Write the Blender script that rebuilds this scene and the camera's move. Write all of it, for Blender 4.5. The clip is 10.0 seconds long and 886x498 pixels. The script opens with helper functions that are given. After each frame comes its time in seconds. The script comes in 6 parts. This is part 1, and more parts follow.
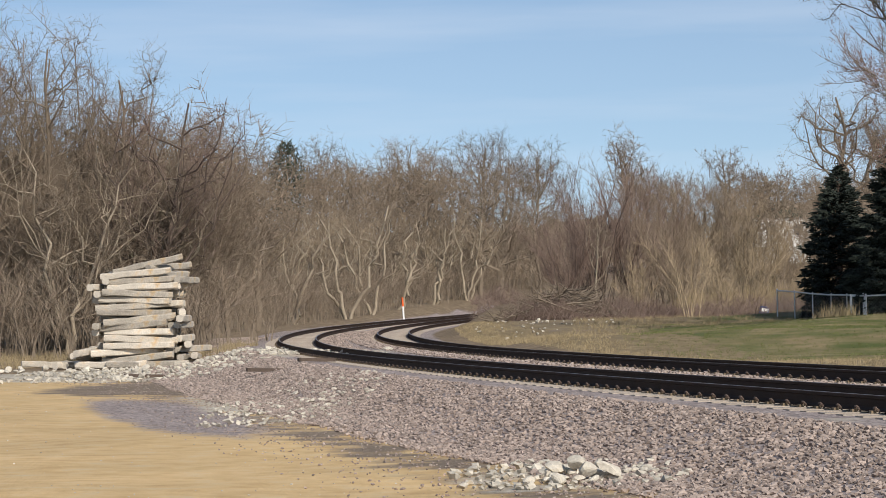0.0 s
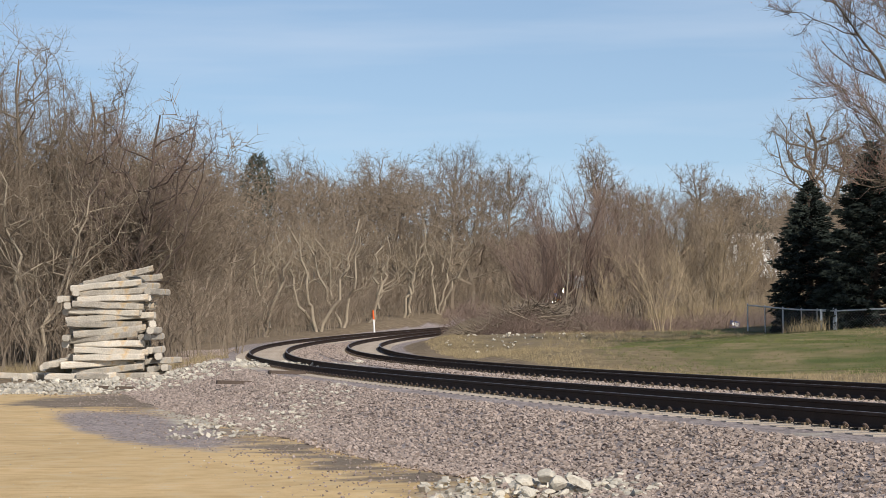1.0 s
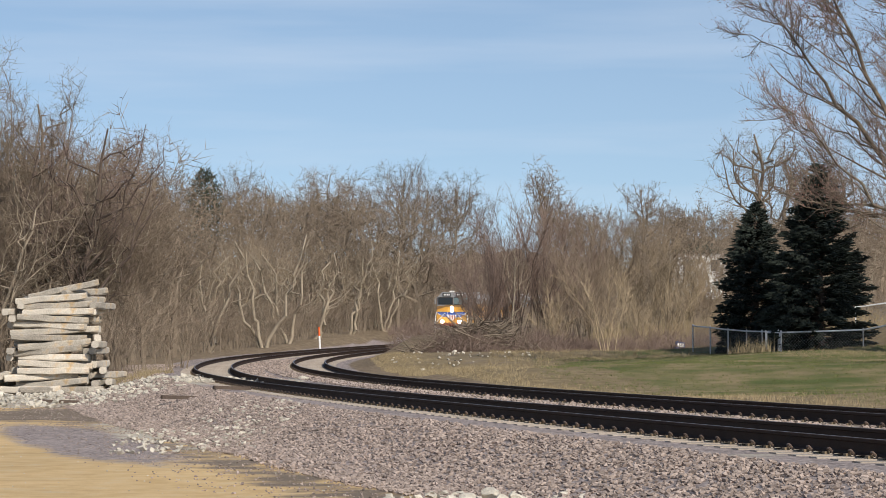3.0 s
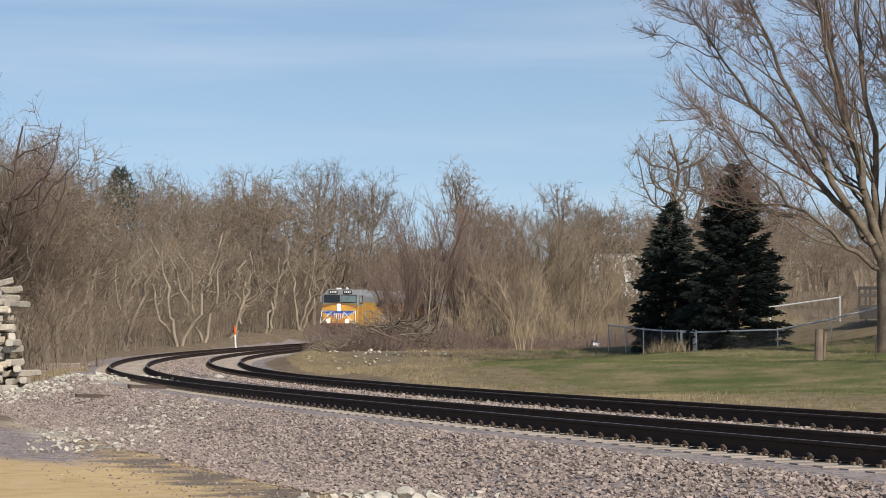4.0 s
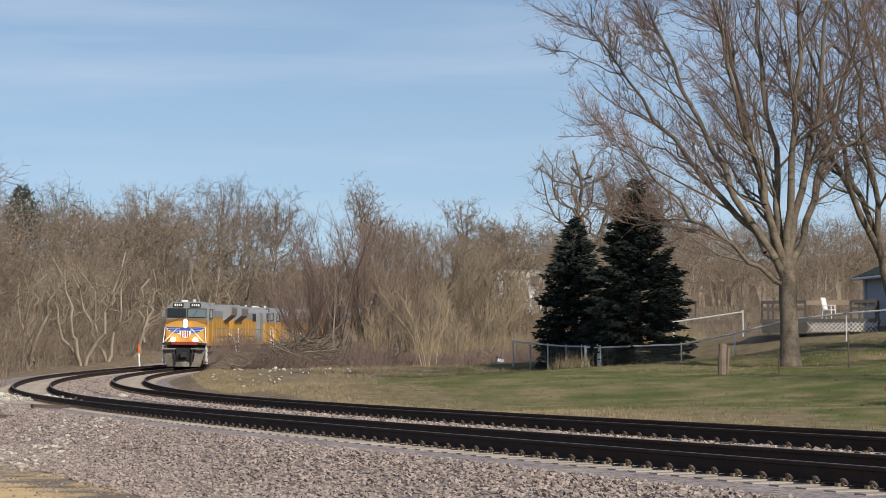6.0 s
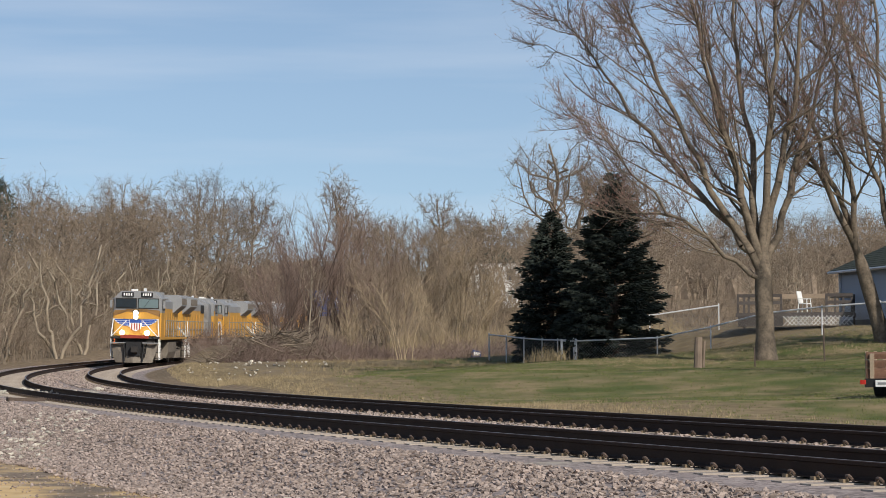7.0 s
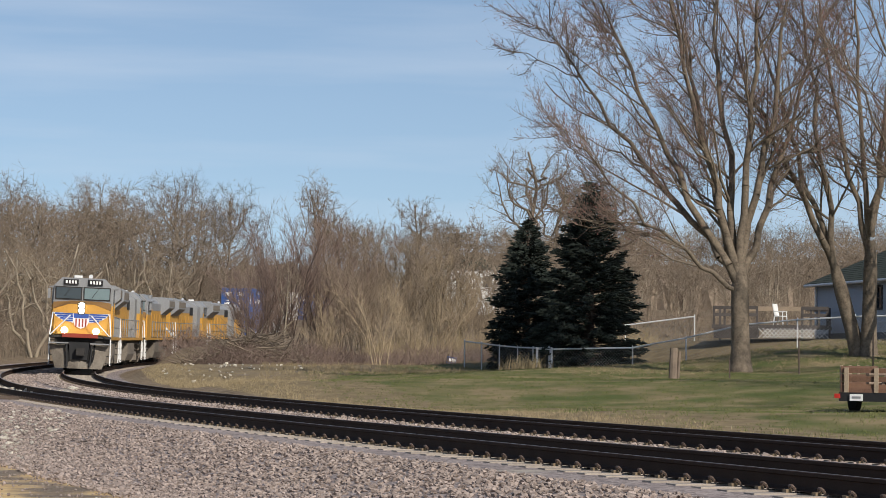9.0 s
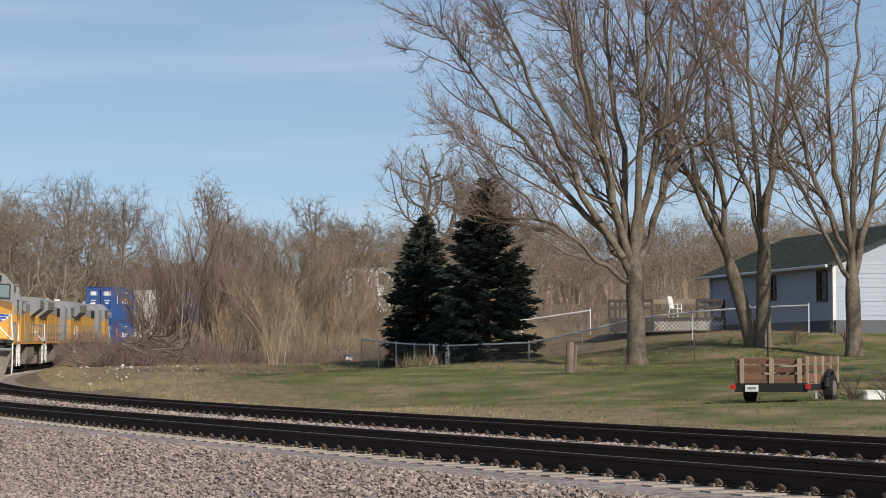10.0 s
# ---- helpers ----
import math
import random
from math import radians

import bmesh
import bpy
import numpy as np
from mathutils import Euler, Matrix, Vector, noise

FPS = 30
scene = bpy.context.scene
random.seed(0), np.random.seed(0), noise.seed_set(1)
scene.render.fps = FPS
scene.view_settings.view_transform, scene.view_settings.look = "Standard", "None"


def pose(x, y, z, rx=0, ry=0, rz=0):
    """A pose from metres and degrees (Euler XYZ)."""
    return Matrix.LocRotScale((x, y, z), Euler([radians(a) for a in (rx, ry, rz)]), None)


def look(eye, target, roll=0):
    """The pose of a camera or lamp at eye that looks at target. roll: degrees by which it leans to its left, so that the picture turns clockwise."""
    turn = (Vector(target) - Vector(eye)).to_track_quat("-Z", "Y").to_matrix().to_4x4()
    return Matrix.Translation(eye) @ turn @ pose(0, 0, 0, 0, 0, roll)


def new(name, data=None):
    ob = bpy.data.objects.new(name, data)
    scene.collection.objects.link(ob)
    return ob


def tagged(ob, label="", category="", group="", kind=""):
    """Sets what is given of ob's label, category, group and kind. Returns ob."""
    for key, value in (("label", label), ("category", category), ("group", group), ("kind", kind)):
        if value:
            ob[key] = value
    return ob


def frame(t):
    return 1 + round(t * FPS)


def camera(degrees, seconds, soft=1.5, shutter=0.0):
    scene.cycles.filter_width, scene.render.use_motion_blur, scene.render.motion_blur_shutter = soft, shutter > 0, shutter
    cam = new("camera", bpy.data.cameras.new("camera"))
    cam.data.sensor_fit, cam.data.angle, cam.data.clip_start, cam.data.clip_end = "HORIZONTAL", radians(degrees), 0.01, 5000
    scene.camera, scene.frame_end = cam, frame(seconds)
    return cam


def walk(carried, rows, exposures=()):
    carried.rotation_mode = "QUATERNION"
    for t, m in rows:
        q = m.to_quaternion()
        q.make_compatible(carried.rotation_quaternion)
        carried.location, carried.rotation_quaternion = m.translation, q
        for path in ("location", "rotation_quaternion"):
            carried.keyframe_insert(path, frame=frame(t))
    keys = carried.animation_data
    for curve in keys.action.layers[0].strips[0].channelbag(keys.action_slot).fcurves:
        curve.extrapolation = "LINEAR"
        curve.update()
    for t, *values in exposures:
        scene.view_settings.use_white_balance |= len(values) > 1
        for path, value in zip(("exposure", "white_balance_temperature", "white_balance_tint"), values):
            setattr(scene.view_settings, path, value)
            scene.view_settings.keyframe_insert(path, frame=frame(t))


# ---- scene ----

# ---- camera ----
CAM_Z = 1.6                       # eye height over the dirt lot
cam = camera(18.56, 10.0, soft=0.75)
VIEW = [  # seconds, tilt, lean, turn
    (0.0, 91.476, 0.982, 3.189), (0.5, 91.608, 1.007, 2.825), (1.0, 91.746, 0.726, 2.570), (1.5, 91.867, 0.517, 2.343),
    (2.0, 92.015, 0.482, 2.099), (3.3, 92.108, -0.100, 0.970), (3.5, 92.089, -0.140, 0.523), (4.0, 92.087, -0.012, -0.353), (4.5, 92.168, 0.427, -1.220),
    (5.0, 92.359, 0.511, -1.700), (5.5, 92.414, 0.440, -2.117), (5.7, 92.450, 0.430, -2.220), (6.8, 92.315, 0.380, -2.761), (7.0, 92.291, 0.389, -2.868), (7.5, 92.282, 0.826, -3.375),
    (8.0, 92.346, 1.120, -3.954), (8.5, 92.410, 0.800, -4.198), (8.7, 92.361, -0.366, -4.391), (9.0, 92.420, -0.690, -3.392), (9.2, 92.387, -0.323, -4.006),
    (9.5, 92.389, -0.300, -4.678), (9.7, 92.452, -1.149, -5.136),
    (10.0, 92.372, 0.343, -5.567)]
walk(cam, [(t, pose(0, 0, CAM_Z, a, b, c)) for t, a, b, c in VIEW], exposures=[(0.0, 0.0), (4.0, -0.03), (8.0, -0.10), (10.0, -0.10)])

# ---- light ----
SUN_AZ, SUN_EL = 150.0, 33.0      # degrees clockwise from +y, and above the horizon
sun_dir = Vector((math.sin(radians(SUN_AZ)) * math.cos(radians(SUN_EL)), math.cos(radians(SUN_AZ)) * math.cos(radians(SUN_EL)), math.sin(radians(SUN_EL))))
world = bpy.data.worlds.new("sky")
scene.world = world
world.use_nodes = True
wn, wl = world.node_tree.nodes, world.node_tree.links
sky = wn.new("ShaderNodeTexSky")
sky.sky_type, sky.sun_disc = "NISHITA", False
sky.sun_elevation, sky.sun_rotation = radians(SUN_EL), radians(SUN_AZ)
sky.air_density, sky.dust_density, sky.ozone_density = 1.0, 0.6, 2.0
co = wn.new("ShaderNodeTexCoord")
mp = wn.new("ShaderNodeMapping")
mp.inputs["Scale"].default_value = (4.0, 4.0, 46.0)
nz = wn.new("ShaderNodeTexNoise")
nz.inputs["Scale"].default_value, nz.inputs["Detail"].default_value = 1.3, 6.0
rmp = wn.new("ShaderNodeValToRGB")
rmp.color_ramp.elements[0].position, rmp.color_ramp.elements[1].position = 0.45, 0.8
rmp.color_ramp.elements[0].color = (0.07, 0.07, 0.07, 1)
rmp.color_ramp.elements[1].color = (0.40, 0.40, 0.40, 1)
cl = wn.new("ShaderNodeMixRGB")
cl.inputs["Color2"].default_value = (6.2, 6.8, 7.8, 1)
bg = wn["Background"]
bg.inputs["Strength"].default_value = 0.117
wl.new(co.outputs["Generated"], mp.inputs["Vector"])
wl.new(mp.outputs["Vector"], nz.inputs["Vector"])
wl.new(nz.outputs["Fac"], rmp.inputs["Fac"])
wl.new(rmp.outputs["Color"], cl.inputs["Fac"])
lift = wn.new("ShaderNodeMapping")       # the clear deep blue begins low over the wood
lift.inputs["Location"].default_value, lift.inputs["Scale"].default_value = (0, 0, 0.075), (1, 1, 1.25)
wl.new(co.outputs["Generated"], lift.inputs["Vector"])
wl.new(lift.outputs["Vector"], sky.inputs["Vector"])
wl.new(sky.outputs["Color"], cl.inputs["Color1"])
wl.new(cl.outputs["Color"], bg.inputs["Color"])
sun = new("sun", bpy.data.lights.new("sun", "SUN"))
sun.data.energy, sun.data.angle, sun.data.color = 4.5, radians(0.53), (1.0, 0.925, 0.82)
sun.matrix_world = look(sun_dir * 100, (0, 0, 0))

# ---- materials ----


def mat(name, color, rough=0.8, var=0.25, scale=3.0, fine=40.0, bump=0.2, metal=0.0, rand=0.0, alt=None, alt_at=0.55, emit=0.0, spec=0.3, island=0.0):
    """A surface with stains (scale), grain (fine) and relief; rand: change from object to object; alt: a second colour in patches."""
    m = bpy.data.materials.new(name)
    m.use_nodes = True
    n, l = m.node_tree.nodes, m.node_tree.links
    b = n["Principled BSDF"]
    b.inputs["Roughness"].default_value, b.inputs["Metallic"].default_value = rough, metal
    b.inputs["Specular IOR Level"].default_value = spec
    tc = n.new("ShaderNodeTexCoord")
    big, small = n.new("ShaderNodeTexNoise"), n.new("ShaderNodeTexNoise")
    for node, s in ((big, scale), (small, fine)):
        node.inputs["Scale"].default_value, node.inputs["Detail"].default_value = s, 4.0
        l.new(tc.outputs["Object"], node.inputs["Vector"])
    col = n.new("ShaderNodeRGB")
    col.outputs[0].default_value = (*color, 1)
    out = col.outputs[0]
    if alt:
        r = n.new("ShaderNodeValToRGB")
        r.color_ramp.elements[0].position, r.color_ramp.elements[1].position = alt_at - 0.08, alt_at + 0.08
        mx = n.new("ShaderNodeMixRGB")
        mx.inputs["Color2"].default_value = (*alt, 1)
        l.new(big.outputs["Fac"], r.inputs["Fac"])
        l.new(r.outputs["Color"], mx.inputs["Fac"])
        l.new(out, mx.inputs["Color1"])
        out = mx.outputs["Color"]
    ad = n.new("ShaderNodeMath")
    ad.operation = "ADD"
    l.new(big.outputs["Fac"], ad.inputs[0])
    l.new(small.outputs["Fac"], ad.inputs[1])
    val = ad.outputs[0]
    for amount, node_type, socket in ((rand, "ShaderNodeObjectInfo", "Random"), (island, "ShaderNodeNewGeometry", "Random Per Island")):
        if amount:
            oi = n.new(node_type)
            mul = n.new("ShaderNodeMath")
            mul.operation = "MULTIPLY_ADD"
            mul.inputs[1].default_value, mul.inputs[2].default_value = amount * 2, -amount
            l.new(oi.outputs[socket], mul.inputs[0])
            a2 = n.new("ShaderNodeMath")
            a2.operation = "ADD"
            l.new(val, a2.inputs[0])
            l.new(mul.outputs[0], a2.inputs[1])
            val = a2.outputs[0]
    mr = n.new("ShaderNodeMapRange")
    mr.inputs["From Min"].default_value, mr.inputs["From Max"].default_value = 0.5, 1.5
    mr.inputs["To Min"].default_value, mr.inputs["To Max"].default_value = 1 - var, 1 + var
    mr.clamp = False
    l.new(val, mr.inputs["Value"])
    hs = n.new("ShaderNodeHueSaturation")
    l.new(mr.outputs["Result"], hs.inputs["Value"])
    l.new(out, hs.inputs["Color"])
    l.new(hs.outputs["Color"], b.inputs["Base Color"])
    if bump:
        bp = n.new("ShaderNodeBump")
        bp.inputs["Strength"].default_value, bp.inputs["Distance"].default_value = bump, 0.02
        l.new(small.outputs["Fac"], bp.inputs["Height"])
        l.new(bp.outputs["Normal"], b.inputs["Normal"])
    if emit:
        b.inputs["Emission Color"].default_value, b.inputs["Emission Strength"].default_value = (*color, 1), emit
    return m


def glass(name, tint):
    m = mat(name, tint, rough=0.06, var=0.1, bump=0.0, spec=0.8)
    return m


RAIL = mat("rail_steel", (0.036, 0.022, 0.016), 0.75, 0.4, 2.0, 60, 0.2, spec=0.15)
RAILHEAD = mat("rail_head", (0.17, 0.15, 0.14), 0.45, 0.2, 2.0, 60, 0.05, metal=0.6)
CONC = mat("tie_concrete", (0.36, 0.31, 0.26), 0.9, 0.25, 2.0, 30, 0.3, rand=0.25)
OLDTIE = mat("old_tie", (0.46, 0.415, 0.35), 0.92, 0.45, 2.6, 22, 0.6, rand=0.4, alt=(0.40, 0.29, 0.17), alt_at=0.66)
CLIP = mat("clip_steel", (0.14, 0.10, 0.078), 0.7, 0.3, 8, 60, 0.2, rand=0.3)
PAD = mat("insulator", (0.20, 0.15, 0.095), 0.7, 0.3, 8, 60, 0.1, rand=0.3)
STONE = mat("ballast_stone", (0.325, 0.262, 0.226), 0.92, 0.33, 6, 60, 0.3, island=0.5)
RUBBLE = mat("rubble_stone", (0.47, 0.43, 0.36), 0.92, 0.35, 3, 30, 0.5, rand=0.3, island=0.3)
BARK = mat("bark_grey", (0.20, 0.16, 0.12), 0.95, 0.4, 1.2, 18, 0.7)
BARKMAPLE = mat("bark_maple", (0.165, 0.132, 0.098), 0.95, 0.6, 3.5, 11, 1.0)
BARKDARK = mat("bark_dark", (0.10, 0.075, 0.06), 0.95, 0.4, 1.2, 18, 0.6)
BARKPALE = mat("bark_pale", (0.30, 0.25, 0.185), 0.9, 0.35, 1.2, 18, 0.5)
TWIG = mat("twig_brown", (0.205, 0.16, 0.118), 0.95, 0.3, 0.25, 2, 0.0, rand=0.45, spec=0.1)
TWIGRED = mat("twig_red", (0.205, 0.15, 0.125), 0.95, 0.3, 0.25, 2, 0.0, rand=0.2, spec=0.1)
TWIGPALE = mat("twig_pale", (0.33, 0.26, 0.175), 0.95, 0.3, 0.25, 2, 0.0, rand=0.2, spec=0.1)
BUD = mat("maple_bud", (0.28, 0.135, 0.11), 0.9, 0.35, 0.8, 6, 0.0, spec=0.1)
FARWOOD = mat("far_wood", (0.225, 0.178, 0.134), 1.0, 0.35, 0.12, 1.1, 0.0, island=0.7, spec=0.05)
NEEDLE = mat("spruce_needle", (0.030, 0.038, 0.031), 0.85, 0.5, 0.9, 9, 0.0, island=0.5, spec=0.2)
PINE = mat("pine_needle", (0.035, 0.045, 0.026), 0.85, 0.4, 0.9, 9, 0.0, island=0.4)
DRYGRASS = mat("dry_grass", (0.27, 0.215, 0.13), 0.9, 0.35, 0.5, 5, 0.0, island=0.5, spec=0.1)
GREENGRASS = mat("green_grass", (0.115, 0.125, 0.048), 0.9, 0.35, 0.5, 5, 0.0, island=0.5, spec=0.1)
GALV = mat("galvanised", (0.66, 0.67, 0.68), 0.5, 0.15, 3, 40, 0.05, metal=0.15)
WIRE = mat("fence_wire", (0.20, 0.20, 0.20), 0.6, 0.2, 3, 40, 0.0, metal=0.4)
OLDWOOD = mat("old_wood", (0.22, 0.17, 0.13), 0.92, 0.4, 2.5, 30, 0.5, rand=0.3)
REDWOOD = mat("trailer_wood", (0.17, 0.095, 0.062), 0.85, 0.35, 2.5, 30, 0.4, rand=0.35)
PALEWOOD = mat("pale_wood", (0.36, 0.28, 0.20), 0.85, 0.3, 2.5, 30, 0.3, rand=0.2)
DARKWOOD = mat("deck_wood", (0.085, 0.075, 0.07), 0.85, 0.3, 2.5, 30, 0.3, rand=0.3)
WHITE = mat("white_paint", (0.78, 0.78, 0.76), 0.6, 0.1, 2, 30, 0.1)
SIDING = mat("siding", (0.39, 0.435, 0.50), 0.6, 0.08, 1.0, 30, 0.05, rand=0.06)
ROOF = mat("shingle_roof", (0.042, 0.052, 0.04), 0.95, 0.35, 1.5, 12, 0.6, rand=0.3)
FOUND = mat("foundation", (0.12, 0.13, 0.14), 0.9, 0.2, 1.5, 20, 0.4)
BLACK = mat("black_paint", (0.02, 0.02, 0.021), 0.6, 0.3, 3, 30, 0.1)
RUBBER = mat("rubber", (0.025, 0.024, 0.023), 0.85, 0.2, 4, 40, 0.2)
YELLOW = mat("armour_yellow", (0.55, 0.29, 0.05), 0.45, 0.16, 0.7, 14, 0.05, spec=0.5)
# body yellow darkened to brown: shade on the nose top, put into the colour
NOSESHADE = mat("nose_top_shaded", (0.24, 0.13, 0.045), 0.6, 0.2, 0.8, 14, 0.05, spec=0.3)
LGREY = mat("harbour_grey", (0.26, 0.265, 0.27), 0.5, 0.22, 0.8, 14, 0.05, spec=0.4)
TRUCKGREY = mat("truck_grey", (0.19, 0.165, 0.135), 0.8, 0.4, 1.5, 14, 0.2)
DARKSTEEL = mat("dark_steel", (0.035, 0.032, 0.03), 0.75, 0.4, 2, 20, 0.2)
RED = mat("red_paint", (0.30, 0.05, 0.03), 0.5, 0.2, 2, 20, 0.05)
BLUE = mat("logo_blue", (0.035, 0.085, 0.32), 0.5, 0.1, 2, 20, 0.05)
BOXBLUE = mat("container_blue", (0.035, 0.085, 0.25), 0.55, 0.25, 0.6, 10, 0.1, spec=0.4)
BOXWHITE = mat("container_white", (0.60, 0.60, 0.58), 0.6, 0.15, 0.6, 10, 0.1)
BOXRED = mat("container_red", (0.33, 0.07, 0.05), 0.6, 0.2, 0.6, 10, 0.1)
ORANGE = mat("orange_paint", (0.75, 0.13, 0.03), 0.5, 0.15, 3, 30, 0.05)
WINDOW = glass("window_glass", (0.03, 0.04, 0.05))
CABGLASS = glass("cab_glass", (0.16, 0.22, 0.23))
LAMP = mat("lamp_on", (1.0, 0.92, 0.74), 0.4, 0.02, 1, 1, 0.0, emit=14.0)
TAILRED = mat("tail_red", (0.45, 0.03, 0.02), 0.3, 0.1, 3, 30, 0.0)

# ---- mesh tools ----
UP = Vector((0, 0, 1))


class Geo:
    """Collects vertices and faces of one mesh."""

    def __init__(self):
        self.v, self.f, self.m = [], [], []

    def poly(self, pts, faces, slot=0):
        k = len(self.v)
        self.v += [tuple(p) for p in pts]
        self.f += [tuple(i + k for i in fc) for fc in faces]
        self.m += [slot] * len(faces)
        return self

    def box(self, c, s, rot=None, slot=0, taper=1.0, ch=0.0):
        """A box of size s about c, with chamfered upright edges where ch is given."""
        x, y, z = s[0] / 2, s[1] / 2, s[2] / 2
        if ch:
            ring = [(x - ch, -y), (x, -y + ch), (x, y - ch), (x - ch, y), (-x + ch, y), (-x, y - ch), (-x, -y + ch), (-x + ch, -y)]
        else:
            ring = [(x, -y), (x, y), (-x, y), (-x, -y)]
        n = len(ring)
        pts = [Vector((a, b, -z)) for a, b in ring] + [Vector((a * taper, b * taper, z)) for a, b in ring]
        if rot is not None:
            pts = [rot @ p for p in pts]
        pts = [p + Vector(c) for p in pts]
        fs = [tuple(reversed(range(n))), tuple(range(n, 2 * n))] + [(i, (i + 1) % n, n + (i + 1) % n, n + i) for i in range(n)]
        return self.poly(pts, fs, slot)

    def tube(self, a, b, r0, r1=None, n=6, slot=0, cap=True):
        a, b = Vector(a), Vector(b)
        r1 = r0 if r1 is None else r1
        d = (b - a).normalized()
        u = d.orthogonal().normalized()
        w = d.cross(u)
        ring = [(math.cos(2 * math.pi * i / n), math.sin(2 * math.pi * i / n)) for i in range(n)]
        pts = [a + (u * p + w * q) * r0 for p, q in ring] + [b + (u * p + w * q) * r1 for p, q in ring]
        fs = [(i, (i + 1) % n, n + (i + 1) % n, n + i) for i in range(n)]
        if cap:
            fs += [tuple(reversed(range(n))), tuple(range(n, 2 * n))]
        return self.poly(pts, fs, slot)

    def pipe(self, pts, r, n=6, slot=0):
        for a, b in zip(pts, pts[1:]):
            self.tube(a, b, r, r, n, slot)
        return self

    def prism(self, outline, axis, lo, hi, slot=0):
        """Outline in the two other axes, drawn out along axis (0, 1, 2) from lo to hi."""
        n = len(outline)

        def at(p, h):
            q = list(p)
            q.insert(axis, h)
            return q
        pts = [at(p, lo) for p in outline] + [at(p, hi) for p in outline]
        fs = [tuple(reversed(range(n))), tuple(range(n, 2 * n))] + [(i, (i + 1) % n, n + (i + 1) % n, n + i) for i in range(n)]
        return self.poly(pts, fs, slot)

    def mesh(self, name, *mats):
        me = bpy.data.meshes.new(name)
        me.from_pydata(self.v, [], self.f)
        for m in mats:
            me.materials.append(m)
        if len(mats) > 1:
            me.polygons.foreach_set("material_index", self.m)
        bm = bmesh.new()
        bm.from_mesh(me)
        bmesh.ops.recalc_face_normals(bm, faces=bm.faces)
        bm.to_mesh(me)
        bm.free()
        return me


def part(name, geo, material, parent, label=""):
    """One mesh object under a thing or a part."""
    me = geo if isinstance(geo, bpy.types.Mesh) else geo.mesh(name, *(material if isinstance(material, tuple) else (material,)))
    ob = new(name, me)
    ob.parent = parent
    return tagged(ob, label)


def thing(name, label, category, group="", m=None, kind=""):
    ob = new(name)
    ob.empty_display_size = 0.2
    if m is not None:
        ob.matrix_basis = m
    return tagged(ob, label, category, group, kind)


def np_mesh(name, verts, faces, *mats, slots=None, smooth=False):
    """A mesh from arrays of vertices and of faces with one count of corners."""
    me = bpy.data.meshes.new(name)
    k, c = faces.shape
    me.vertices.add(len(verts))
    me.vertices.foreach_set("co", np.asarray(verts, np.float32).ravel())
    me.loops.add(k * c)
    me.loops.foreach_set("vertex_index", np.asarray(faces, np.int32).ravel())
    me.polygons.add(k)
    me.polygons.foreach_set("loop_start", np.arange(0, k * c, c, dtype=np.int32))
    for m in mats:
        me.materials.append(m)
    if slots is not None:
        me.polygons.foreach_set("material_index", np.asarray(slots, np.int32))
    me.update(calc_edges=True)
    me.polygons.foreach_set("use_smooth", np.full(k, smooth))
    return me


def frames_of(d):
    d = d / np.linalg.norm(d, axis=1, keepdims=True)
    ref = np.where(np.abs(d[:, 2:3]) < 0.9, np.array([[0, 0, 1.0]]), np.array([[1.0, 0, 0]]))
    u = np.cross(d, ref)
    u /= np.linalg.norm(u, axis=1, keepdims=True)
    return u, np.cross(d, u)


def np_tubes(seg, n):
    """Quads of open tapered tubes; seg rows: x0 y0 z0 x1 y1 z1 r0 r1."""
    a, b = seg[:, :3], seg[:, 3:6]
    u, w = frames_of(b - a)
    ang = np.arange(n) * 2 * np.pi / n
    ring = u[:, None] * np.cos(ang)[None, :, None] + w[:, None] * np.sin(ang)[None, :, None]
    v = np.concatenate([a[:, None] + ring * seg[:, 6, None, None], b[:, None] + ring * seg[:, 7, None, None]], 1)
    i = np.arange(n)
    q = np.stack([i, (i + 1) % n, n + (i + 1) % n, n + i], 1)
    return v.reshape(-1, 3), (q[None] + (np.arange(len(seg)) * 2 * n)[:, None, None]).reshape(-1, 4)


def np_cones(seg):
    """Three-sided spikes from the same rows."""
    a, b = seg[:, :3], seg[:, 3:6]
    u, w = frames_of(b - a)
    ang = np.arange(3) * 2 * np.pi / 3
    ring = u[:, None] * np.cos(ang)[None, :, None] + w[:, None] * np.sin(ang)[None, :, None]
    v = np.concatenate([a[:, None] + ring * seg[:, 6, None, None], b[:, None]], 1)
    q = np.array([[0, 1, 3], [1, 2, 3], [2, 0, 3]])
    return v.reshape(-1, 3), (q[None] + (np.arange(len(seg)) * 4)[:, None, None]).reshape(-1, 3)


# ---- the line of the tracks ----
# curvature in 1/km at distances along the near track; it bends away to the right
KNOT_S = [0, 40, 80, 110, 140, 180, 230, 300, 460]
KNOT_K = [0.837, -1.324, -2.947, -1.727, -2.375, -1.722, -0.983, -0.999, -0.999]
TRACK_GAP, CANT, GAUGE = 4.2385, 0.1254, 1.5
S0, S1 = -60, 440
_s = np.arange(0, S1 + 1.0)
_k = np.interp(_s, KNOT_S, KNOT_K) / 1000
_th = 1.83166 + np.concatenate([[0], np.cumsum((_k[1:] + _k[:-1]) / 2)])
_c = np.stack([np.cos(_th), np.sin(_th)], 1)
_xy = np.array([9.8815, 9.9503]) + np.concatenate([[[0, 0]], np.cumsum((_c[1:] + _c[:-1]) / 2, 0)])
_z = CAM_Z - 0.97924 - 0.000187 * _s + 0.26348 * np.minimum(_s, 300) ** 2 / 1e4 + 0.0158 * np.maximum(_s - 300, 0)
_back = np.arange(S0, 0.0)
